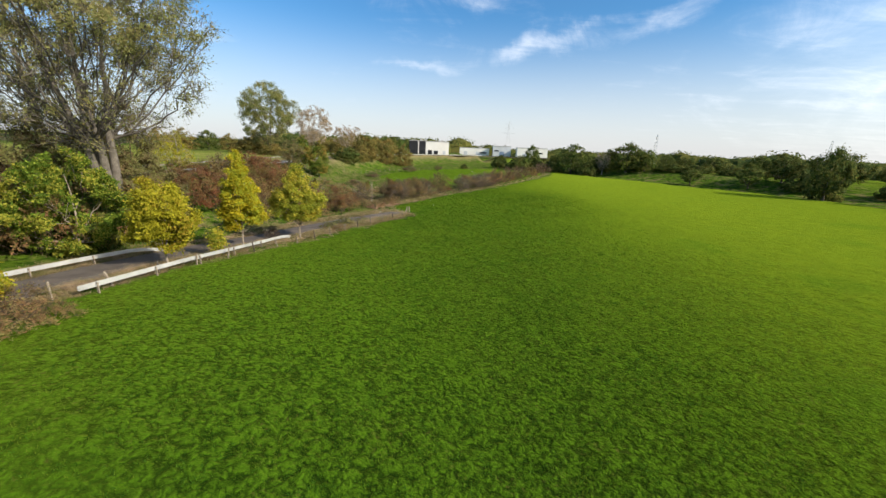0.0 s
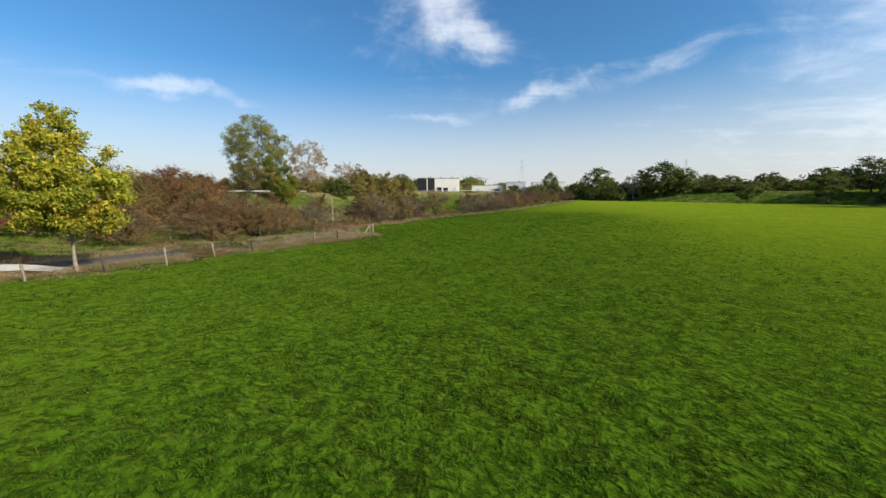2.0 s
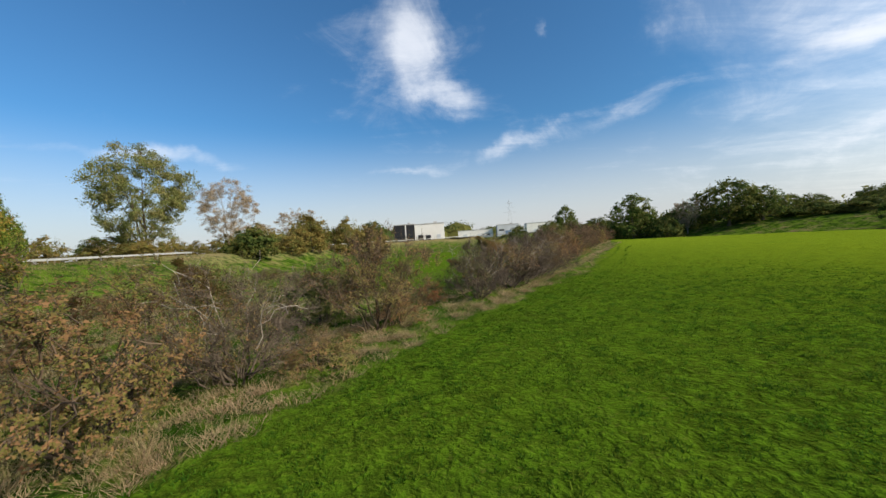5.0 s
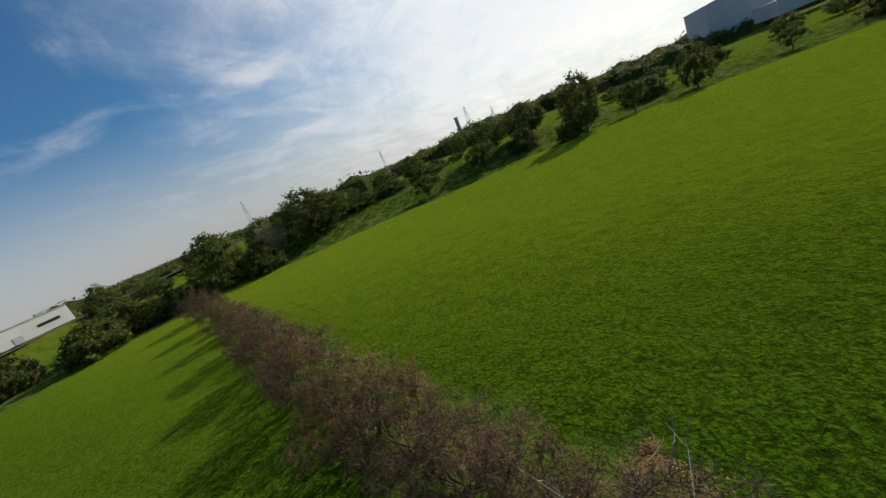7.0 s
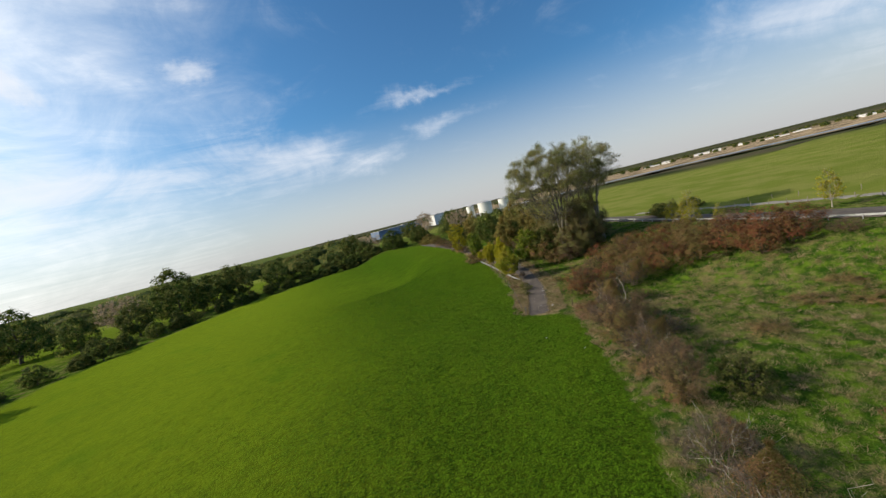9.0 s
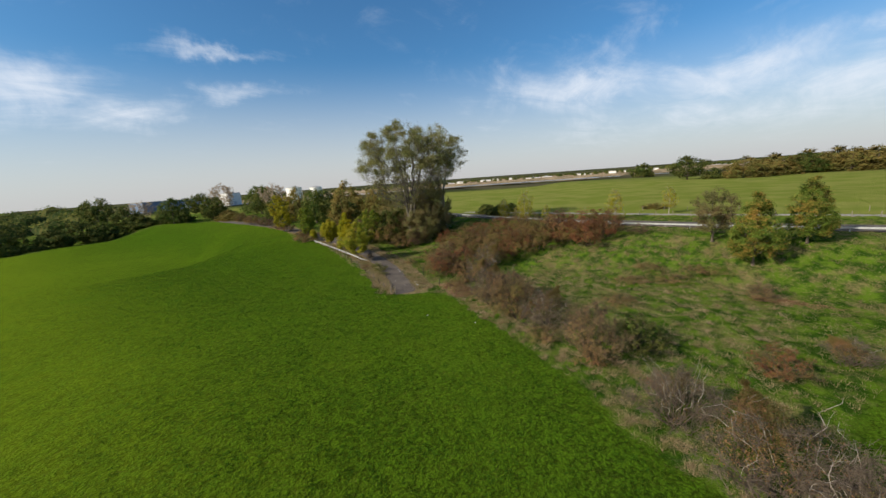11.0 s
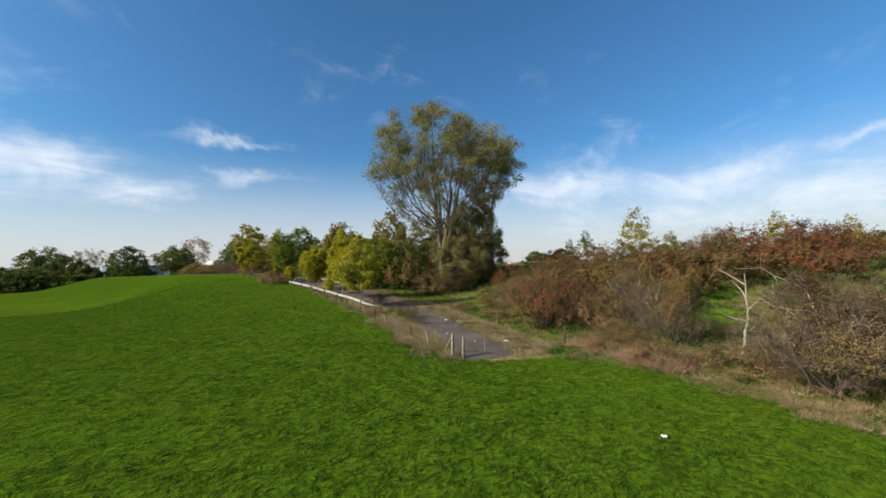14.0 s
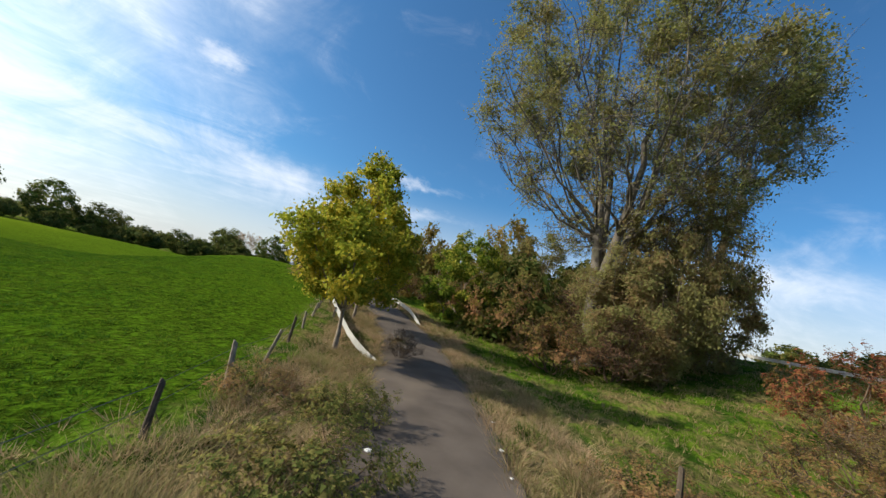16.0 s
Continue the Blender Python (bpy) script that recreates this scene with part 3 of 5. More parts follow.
def leaves(rng, centres, size, out=None, face=0.5, spread_size=0.35, droop=0.0, quads=False):
    """Small pointed leaves (or leaf sprays) at the given places: vertices and quads."""
    n = len(centres)
    normal = rng.normal(0, 1, (n, 3))
    normal /= np.linalg.norm(normal, axis=1)[:, None]
    if out is not None:
        normal = normal * (1 - face) + out * face
        normal[:, 2] += 0.25
        normal /= np.linalg.norm(normal, axis=1)[:, None] + 1e-9
    a = np.cross(normal, rng.normal(0, 1, (n, 3)))
    a /= np.linalg.norm(a, axis=1)[:, None] + 1e-9
    b = np.cross(normal, a)
    s = size * rng.lognormal(0, spread_size, n)[:, None]
    c = centres
    low = np.array([0, 0, -droop])
    if not quads:
        v = np.stack([c - a * s * 0.8 - b * s * 0.6, c - a * s * 0.8 + b * s * 0.6, c + a * s * 1.1 + low * s], 1).reshape(-1, 3)
        return v, np.arange(n * 3).reshape(-1, 3)
    v = np.stack([c - a * s, c - b * s * 0.55 + normal * s * 0.12, c + a * s + low * s, c + b * s * 0.55 + normal * s * 0.12], 1).reshape(-1, 3)
    return v, np.arange(n * 4).reshape(-1, 4)


PROFILES = {"globe": [(0.0, 0.35), (0.2, 0.70), (0.4, 0.92), (0.65, 1.0), (0.82, 0.88), (0.93, 0.62), (1.0, 0.25)],
            "vase": [(0.0, 0.30), (0.3, 0.72), (0.6, 1.0), (0.8, 0.86), (0.93, 0.55), (1.0, 0.12)],
            "round": [(0.0, 0.45), (0.2, 0.86), (0.45, 1.0), (0.72, 0.84), (0.9, 0.5), (1.0, 0.12)],
            "cone": [(0.0, 0.62), (0.15, 0.95), (0.35, 1.0), (0.6, 0.74), (0.85, 0.38), (1.0, 0.06)],
            "dome": [(0.0, 0.90), (0.25, 1.0), (0.55, 0.90), (0.8, 0.62), (0.93, 0.34), (1.0, 0.08)]}


def crown_tips(rng, low, high, half, count, shape, lobes=0.24, shell=0.38):
    """Ends of the twigs: places in a lobed crown, more of them towards its outside."""
    profile = PROFILES[shape]
    k = rng.uniform(0, 1, count * 5)
    wide = np.interp(k, *zip(*profile))
    keep = rng.uniform(0, 1, len(k)) < wide ** 1.6
    k, wide = k[keep][:count], wide[keep][:count]
    a = rng.uniform(0, 2 * math.pi, len(k))
    p, q, s = rng.uniform(0, 6.28, 3)
    lobe = 1 + lobes * (0.6 * np.sin(2 * a + p + 3 * k) + 0.7 * np.sin(3 * a + q - 8 * k) + 0.5 * np.sin(5 * a + s + 11 * k))
    r = half * wide * rng.uniform(0, 1, len(k)) ** shell * lobe
    top = 1 + 0.07 * np.sin(2 * a + s) * (k > 0.5)
    return np.stack([r * np.cos(a), r * np.sin(a), low + (high - low) * k * top], 1)


def clusters(rng, p, count):
    """Splits places into clusters: centres, and each place's cluster."""
    count = max(1, min(count, len(p)))
    mid = p[rng.choice(len(p), count, replace=False)].copy()
    for _ in range(4):
        own = np.argmin(((p[:, None] - mid[None]) ** 2).sum(-1), 1)
        for n in range(count):
            if (own == n).any():
                mid[n] = p[own == n].mean(0)
    own = np.argmin(((p[:, None] - mid[None]) ** 2).sum(-1), 1)
    return mid, own


def arch(rng, a, b, n, rise=0.5, wild=0.05):
    """A branch from a to b that leaves outwards and bends up (or hangs, with a negative rise)."""
    a, b = np.asarray(a, float), np.asarray(b, float)
    mid = a + (b - a) * 0.55
    mid[2] -= rise * 0.35 * np.hypot(*(b - a)[:2])
    size = np.linalg.norm(b - a)
    mid += rng.normal(0, wild * size * 1.6, 3)
    k = np.linspace(0, 1, n)[:, None]
    line = a * (1 - k) ** 2 + mid * 2 * k * (1 - k) + b * k * k
    line[1:-1] += rng.normal(0, wild * size * 0.35, (n - 2, 3))
    return line


def slivers(wood, base, tip, width):
    """Thin flat twigs, many at once."""
    rng = np.random.default_rng(len(base))
    u = tip - base
    side = np.cross(u, rng.normal(0, 1, base.shape))
    side *= width / (np.linalg.norm(side, axis=1)[:, None] + 1e-9)
    v = np.stack([base - side, base + side, tip + side * 0.35, tip - side * 0.35], 1).reshape(-1, 3)
    wood.v.append(v)
    wood.f.append(np.arange(len(base))[:, None] * 4 + np.array([[0, 1, 2, 3]]) + wood.count)
    wood.count += len(v)


def build_tree(name, seed, high, low, half, tips, lump, count, size, leaf, bark=None, trunk=0.25, shape="round", forks=1, limbs=12, second=5, sprays=2, face=0.5, gap=0.16, rise=0.5,
               quads=False, fine=5, lobes=0.24, shell=0.38, bare_low=0.0, split=0.0, steep=0.95):
    """A tree standing at the origin: trunk, limbs, branches and twigs that reach the ends of a lobed crown, with leaves in sprays about them."""
    rng = np.random.default_rng(seed)
    root = new(name)
    ends = crown_tips(rng, low, high - lump * 0.5, half - lump * 0.5, tips, shape, lobes, shell)
    wood = Tubes()
    split = split or max(low * 0.75, high * 0.12)
    stems = []
    for f in range(forks):
        turn = 2 * math.pi * (f + rng.uniform(0, 0.6)) / forks
        way = np.array([math.cos(turn), math.sin(turn), 0.0]) * (0 if forks == 1 else 1)
        head = way * half * rng.uniform(0.18, 0.36) + np.array([0, 0, high * rng.uniform(0.78, 0.9)])
        knee = way * trunk * 1.2 + np.array([0, 0, split])
        foot = way * trunk * 0.5 + np.array([0, 0, -0.4])
        stem = np.concatenate([bend(rng, foot, knee, 5, 0.04), bend(rng, knee, head, 10, 0.05)[1:]])
        k = np.linspace(0, 1, len(stem))
        wood.add(stem, trunk / forks ** 0.4 * (0.9 * np.exp(-k * 16) + 1.0 - 0.94 * k ** 0.8), 8 if fine > 3 else 5)
        stems.append((stem, trunk / forks ** 0.4))
    big, own = clusters(rng, ends, limbs)
    base_of, radius = np.zeros_like(ends), 0.011 * high / 10
    for n, centre in enumerate(big):
        mine = np.where(own == n)[0]
        if not len(mine):
            continue
        ends[mine] += (centre - ends[mine]) * gap
        stem, r0 = min(stems, key=lambda s: np.hypot(*(s[0][-1] - centre)[:2]) + rng.uniform(0, 1.0))
        reach = np.hypot(*centre[:2])
        level = max(split * 1.05, centre[2] - reach * steep * rng.uniform(0.75, 1.25) - 0.1 * high)
        i = int(np.argmin(np.abs(stem[:, 2] - level)))
        i = min(max(i, 4), len(stem) - 2)
        thick = r0 * (1 - 0.9 * (i / len(stem)) ** 0.8) * min(0.75, 0.30 + 1.6 * len(mine) / len(ends))
        limb = arch(rng, stem[i], centre, 8 if fine > 3 else 4, rise)
        wood.add(limb, np.linspace(thick, thick * 0.30, len(limb)), fine)
        small, sub = clusters(rng, ends[mine], second)
        for m, c in enumerate(small):
            own2 = mine[sub == m]
            if not len(own2):
                continue
            ends[own2] += (c - ends[own2]) * gap
            start = limb[rng.integers(len(limb) // 2, len(limb))]
            branch = arch(rng, start, c, 6 if fine > 3 else 3, rise * 0.7, 0.07)
            wood.add(branch, np.linspace(thick * 0.32, thick * 0.10, len(branch)), 4 if fine > 3 else 3)
            base_of[own2] = branch[rng.integers(len(branch) // 2, len(branch), len(own2))]
    if fine > 3:
        for a, b in zip(base_of, ends):
            wood.add(arch(rng, a, b, 4, rise * 0.5, 0.08), np.linspace(radius * 1.3, radius * 0.5, 4), 3)
    if sprays:
        at = np.repeat(ends, sprays, 0) + (np.repeat(base_of, sprays, 0) - np.repeat(ends, sprays, 0)) * rng.uniform(0, 0.6, (len(ends) * sprays, 1))
        slivers(wood, at, at + rng.normal(0, 1, at.shape) * lump * 0.55 + np.array([0, 0, lump * 0.2]), radius * 0.6)
    wood.mesh("trunk", bark or BARK, root)
    if count:
        share = rng.lognormal(0, 0.45 if count < 70000 else 0.85, len(ends)) * np.where(ends[:, 2] < low + (high - low) * bare_low, 0.25, 1.0)
        pick = rng.choice(len(ends), count, p=share / share.sum())
        u = rng.normal(0, 1, (count, 3))
        u *= (lump * np.clip(rng.normal(0.52, 0.24, count), 0.02, 0.95 if fine < 4 else 1.15) / np.linalg.norm(u, axis=1))[:, None]
        back = np.where(rng.uniform(0, 1, count) < 0.3, rng.uniform(0, 0.55, count), 0.0)[:, None]
        p = ends[pick] + (base_of - ends)[pick] * back + u * np.array([1.0, 1.0, 0.75])
        p = p[p[:, 2] > 0.08]
        out = p - np.array([0, 0, (low + high) * 0.45])
        out /= np.linalg.norm(out, axis=1)[:, None] + 1e-9
        v, f = leaves(rng, p, size, out, face, 0.35, 0.0, quads)
        mesh_object("crown", v, f, leaf, root)
    return root


def build_bush(name, seed, high, half, stems, twig_count, leaf_count, leaf_size, leaf, bark=None, shape="dome", second=7, lump=0.3, lobes=0.3, shell=0.42, tips=0, lift=0.16, gap=0.10, dead=0):
    """A many-stemmed bush: crooked stems from one foot, branches, a haze of twigs, and fine leaves."""
    rng = np.random.default_rng(seed)
    root = new(name)
    wood = Tubes()
    tips = tips or twig_count // 6
    ends = crown_tips(rng, high * lift, high * 0.94, half * 0.94, tips, shape, lobes, shell)
    big, own = clusters(rng, ends, stems)
    base_of = np.zeros_like(ends)
    unit = high / 5
    for n, centre in enumerate(big):
        mine = np.where(own == n)[0]
        if not len(mine):
            continue
        ends[mine] += (centre - ends[mine]) * gap
        foot = np.array([centre[0], centre[1], 0]) * rng.uniform(0.04, 0.22) + np.array([0, 0, -0.2])
        stem = arch(rng, foot, centre, 8, rng.uniform(-0.6, 0.3), 0.09)
        stem[:, 2] = np.maximum(stem[:, 2], -0.2)
        thick = 0.055 * unit * rng.uniform(0.7, 1.4)
        wood.add(stem, np.linspace(thick, thick * 0.25, 8), 5)
        small, sub = clusters(rng, ends[mine], second)
        for m, c in enumerate(small):
            own2 = mine[sub == m]
            if not len(own2):
                continue
            branch = arch(rng, stem[rng.integers(3, 8)], c, 5, rng.uniform(-0.3, 0.5), 0.13)
            wood.add(branch, np.linspace(thick * 0.34, thick * 0.12, 5), 3)
            base_of[own2] = branch[rng.integers(2, 5, len(own2))]
    slivers(wood, base_of, ends, 0.008 * unit)
    more = max(1, twig_count // len(ends))
    k = rng.uniform(0.25, 1.0, (len(ends) * more, 1))
    at = np.repeat(base_of, more, 0) * (1 - k) + np.repeat(ends, more, 0) * k
    u = rng.normal(0, 1, at.shape) + at / np.array([half, half, high]) * 0.8
    u[:, 2] += 0.2
    u *= (rng.uniform(0.5, 1.5, len(at)) * lump / np.linalg.norm(u, axis=1))[:, None]
    tip = at + u
    tip[:, 2] = np.maximum(tip[:, 2], 0.03)
    slivers(wood, at, tip, 0.0085 * unit)
    wood.mesh("bush_wood", bark or TWIG, root)
    if dead:
        for _ in range(dead):
            bleached = Tubes()
            a = rng.uniform(0, 2 * math.pi)
            way = np.array([math.cos(a), math.sin(a), 0.0])
            foot = way * half * rng.uniform(0.1, 0.5) + np.array([0, 0, high * rng.uniform(0.25, 0.6)])
            tip = way * half * rng.uniform(0.6, 0.96) + np.array([0, 0, high * rng.uniform(0.5, 1.04)])
            line = arch(rng, foot, tip, 7, rng.uniform(-0.5, 0.5), 0.12)
            bleached.add(line, np.linspace(0.026, 0.008, 7) * unit, 4)
            for _ in range(3):
                start = line[rng.integers(2, 6)]
                bleached.add(bend(rng, start, start + rng.normal(0, 0.42, 3) * unit + np.array([0, 0, 0.2]), 4, 0.16), np.linspace(0.013, 0.004, 4) * unit, 3)
            bleached.mesh("dead_branch", PALE_BARK, root)
    if leaf_count:
        # Leaves sit along the outer twigs.
        pick = rng.integers(0, len(at), leaf_count)
        p = at[pick] + (tip - at)[pick] * rng.uniform(0.1, 1.08, (leaf_count, 1)) + rng.normal(0, leaf_size * 0.9, (leaf_count, 3))
        p = p[p[:, 2] > 0.06]
        out = p / np.array([half, half, high])
        out /= np.linalg.norm(out, axis=1)[:, None] + 1e-9
        v, f = leaves(rng, p, leaf_size, out, 0.6)
        mesh_object("foliage", v, f, leaf, root)
    return root


def put(ob, x, y, turn=0.0, size=1.0, sink=0.05, tall=1.0):
    ob.matrix_basis = Matrix.LocRotScale((x, y, float(land(x, y)) - sink), Euler((0, 0, radians(turn))), (size, size, size * tall))
    return ob


def again(ob, x, y, turn=0.0, size=1.0, sink=0.05, tall=1.0):
    """Another of the same, elsewhere."""
    made = copy_thing(ob, Matrix())
    return put(made, x, y, turn, size, sink, tall)


# ---- trees by the track ----
def big_trees():
    tree = build_tree("poplar_tree", 21, 29.6, 8.0, 13.2, 1300, 1.45, 98000, 0.088, POPLAR, GREY_BARK, 0.95, "globe", 4, 40, 7, 5, 0.2, 0.14, 0.5, split=9.5, lobes=0.08, shell=0.42, steep=1.3, bare_low=0.46)
    put(tree, -37.2, 40.4, 20)
    tagged(tree, "tall spreading poplar with thinning olive autumn leaves", "tree")
    tree = build_tree("poplar_tree", 22, 27.5, 12.0, 7.4, 380, 1.2, 26000, 0.09, POPLAR, PALE_BARK, 0.55, "globe", 2, 14, 6, 6, 0.2, 0.10, 0.4, split=11.0, steep=1.4)
    put(tree, -46.4, 43.2, 70)
    tagged(tree, "tall half-bare poplar with a pale straight trunk", "tree")


def maples():
    def maple(x, y, high, half, leaf, label, seed, count, low=2.0, shape="cone", turn=0, size=0.105, trunk=0.11):
        tree = build_tree("maple_tree", seed, high, low, half, 240, 0.62, count, size, leaf, OLD_WOOD, trunk, shape, 1, 13, 5, 1, 0.3, 0.12, 0.6, True, lobes=0.18)
        put(tree, x, y, turn)
        tagged(tree, label, "tree", group="young trees along the track")

    maple(-17.3, 43.2, 9.4, 3.2, GREEN_YELLOW, "young maple turning yellow with a browning top", 31, 34000, 2.3, size=0.078)
    maple(-20.1, 35.8, 9.9, 2.4, YELLOW, "slim young maple in bright yellow autumn leaf", 32, 32000, 2.2, size=0.078)
    maple(-21.3, 27.0, 7.2, 2.6, LIME, "young maple with yellow-green leaves beside the rail", 33, 26000, 1.5, "round", size=0.078)
    maple(-31.4, 30.4, 9.4, 4.7, LEAF_LIME, "bushy green tree across the track", 34, 44000, 0.6, "round", size=0.085, trunk=0.2)
    maple(-23.0, 13.2, 9.6, 2.7, LEAF_LIME, "slim green maple beside the rail", 38, 16000, 1.6, "round", size=0.09)
    maple(-25.6, -6.0, 12.4, 3.9, LIME, "yellow-green maple at the end of the rail", 35, 14000, 1.5, "round", size=0.12)
    maple(-22.6, 16.6, 3.3, 1.2, YELLOW, "small yellow sapling in the brambles", 36, 4500, 0.5, "round", size=0.08, trunk=0.04)
    maple(-20.4, 32.0, 3.0, 0.9, GREEN_YELLOW, "thin sapling with green leaves beside the rail", 37, 2200, 0.4, "round", size=0.08, trunk=0.03)


def slope_trees():
    """Trees on the bank below the road."""
    tree = build_tree("maple_tree", 41, 11.4, 1.2, 3.3, 260, 0.7, 40000, 0.075, TURN_MAPLE, BARK, 0.2, "cone", gap=0.04, lobes=0.10, shell=0.3)
    put(tree, -36.7, 108.5)
    tagged(tree, "round green maple with an orange tip on the bank", "tree", "young trees on the bank")
    tree = again(tree, -43.2, 114.2, 130, 0.92)
    tree = build_tree("maple_tree", 42, 9.2, 1.8, 3.9, 190, 0.85, 9000, 0.10, BROWN_LEAF, BARK, 0.2, "round", sprays=8)
    put(tree, -42.2, 103.2)
    tagged(tree, "thin-leaved brown tree on the bank beside the road", "tree", "young trees on the bank")
    tree = build_tree("birch_tree", 43, 9.5, 2.0, 2.6, 150, 0.7, 2600, 0.11, LIME, PALE_BARK, 0.13, "cone", sprays=10)
    put(tree, -47.8, 67.0)
    tagged(tree, "half-bare pale young birch above the red bushes", "tree", "young trees on the bank")
    for x, y, size, turn in ((-54.0, 58.0, 0.7, 90), (-50.5, 71.0, 0.55, 30), (-61.5, 83.0, 0.85, 200), (-73.0, 92.0, 0.8, 150), (-62.5, 52.0, 0.6, 60)):
        again(tree, x, y, turn, size)


big_trees()
maples()
slope_trees()


# ---- bushes ----
def hedge():
    group = "bushes of the field hedge"
    grey = build_bush("thorn_bush", 51, 4.8, 3.4, 17, 5200, 21000, 0.034, BRAMBLE, GREY_TWIG, lump=0.40, dead=11)
    tagged(grey, "grey thorn bush with lichen-covered twigs and few olive leaves", "bush", group)
    grey2 = build_bush("thorn_bush", 52, 4.8, 3.4, 17, 6200, 9500, 0.030, RUST, GREY_TWIG, lump=0.40, dead=16)
    tagged(grey2, "grey thorn bush with a few rusty leaves", "bush", group)
    brown = build_bush("thorn_bush", 53, 5.0, 3.3, 14, 5400, 16500, 0.031, RUST, TWIG, lump=0.36, lobes=0.45, lift=0.25)
    tagged(brown, "thorn bush with thinning rusty brown leaves", "bush", group)
    brown2 = build_bush("thorn_bush", 54, 5.0, 3.6, 15, 2200, 22000, 0.033, BRAMBLE, TWIG, lump=0.36)
    tagged(brown2, "thorn bush with olive and brown leaves", "bush", group)
    red = build_bush("thorn_bush", 55, 5.0, 3.6, 15, 2200, 24000, 0.032, RED_BUSH, TWIG, lump=0.36)
    tagged(red, "dense thorn bush with dark red autumn leaves", "bush", group)
    low = build_bush("bramble_bush", 56, 2.4, 2.3, 16, 2200, 6500, 0.036, RUST, TWIG, lump=0.30, lift=0.1)
    tagged(low, "low tangle of rust-coloured brambles", "bush", group)
    kinds = {"g": (grey, 4.8, 3.4), "h": (grey2, 4.8, 3.4), "b": (brown, 5.0, 3.3), "o": (brown2, 5.0, 3.6), "r": (red, 5.0, 3.6), "l": (low, 2.4, 2.3)}
    shrub = build_bush("shrub", 57, 1.4, 1.5, 14, 1400, 8000, 0.028, VERGE_LEAF, TWIG, lump=0.18, lift=0.1)
    tagged(shrub, "low green shrub on the track's verge", "bush", group)
    kinds["v"] = (shrub, 1.4, 1.5)
    far_b = build_bush("thorn_bush", 58, 5.0, 3.3, 10, 2600, 6500, 0.046, HEDGE_LEAF, TWIG, lump=0.55, second=4, tips=380, lobes=0.22)
    tagged(far_b, "thorn bush with thinning rusty brown leaves", "bush", group)
    far_o = build_bush("thorn_bush", 59, 5.0, 3.6, 10, 1100, 10500, 0.054, BRAMBLE, TWIG, lump=0.5, second=4, tips=420, lobes=0.2)
    tagged(far_o, "thorn bush with olive and brown leaves", "bush", group)
    far_r = build_bush("thorn_bush", 60, 5.0, 3.6, 10, 1000, 13500, 0.050, RED_BUSH, TWIG, lump=0.48, second=4, tips=480, lobes=0.14, shell=0.32)
    tagged(far_r, "dense thorn bush with dark red autumn leaves", "bush", group)
    ivy = build_bush("ivy_bush", 49, 3.6, 2.7, 12, 800, 15000, 0.045, DARK_GREEN, TWIG, lump=0.34, tips=420, lobes=0.25)
    tagged(ivy, "dense dark green ivy-covered bush behind the hedge", "bush", group)
    kinds["d"] = (ivy, 3.6, 2.7)
    kinds.update(B=(far_b, 5.0, 3.3), O=(far_o, 5.0, 3.6), R=(far_r, 5.0, 3.6))
    used = set()

    def row(places):
        for n, (kind, x, y, high, half) in enumerate(places):
            ob, h, w = kinds[kind]
            size, tall = half / w, (high / h) / (half / w)
            turn = (x * 37 + y * 91) % 360
            if kind in used:
                again(ob, x, y, turn, size, 0.05, tall)
            else:
                put(ob, x, y, turn, size, 0.05, tall)
                used.add(kind)

    row([("r", -18.8, 65.8, 5.3, 3.3), ("l", -11.6, 75.4, 1.7, 1.9), ("o", -19.5, 70.4, 3.8, 3.0), ("g", -10.4, 82.0, 5.2, 3.2), ("l", -11.8, 79.0, 1.8, 2.5), ("l", -13.6, 72.4, 1.5, 2.1),
         ("o", -7.4, 87.6, 5.5, 3.5), ("b", -9.6, 84.0, 5.0, 3.1), ("g", -5.8, 91.6, 4.6, 3.0), ("b", -2.0, 98.0, 6.0, 3.1), ("o", -1.0, 98.6, 2.4, 1.7), ("d", -6.0, 100.8, 3.8, 2.9), ("r", 0.6, 104.2, 1.9, 1.3), ("l", -3.2, 92.6, 1.7, 2.0),
         ("g", -17.0, 75.2, 4.8, 2.4), ("b", -13.2, 83.4, 4.4, 2.8), ("l", -16.5, 72.6, 1.8, 2.2)])
    row([("h", 4.0, 105.4, 4.6, 2.8), ("g", 7.2, 110.6, 4.7, 4.0), ("h", 11.0, 116.4, 5.2, 3.8), ("h", 9.0, 113.6, 4.6, 3.0), ("B", 12.6, 119.6, 5.2, 3.2), ("B", 15.8, 126.2, 5.6, 3.4), ("B", 19.4, 133.8, 3.6, 2.5), ("R", 24.2, 143.2, 3.8, 2.5), ("B", 29.2, 153.0, 3.2, 2.2), ("B", 40.0, 174.0, 3.2, 2.4), ("B", 14.0, 122.8, 4.4, 3.0), ("O", 17.2, 129.6, 6.0, 4.0), ("B", 21.6, 138.0, 6.2, 4.2),
         ("B", 26.6, 148.0, 6.3, 4.0), ("B", 31.6, 157.6, 5.8, 3.8), ("O", 37.0, 167.6, 5.8, 3.8), ("B", 43.0, 180.0, 6.2, 3.8), ("B", 49.0, 193.0, 6.6, 4.4)])
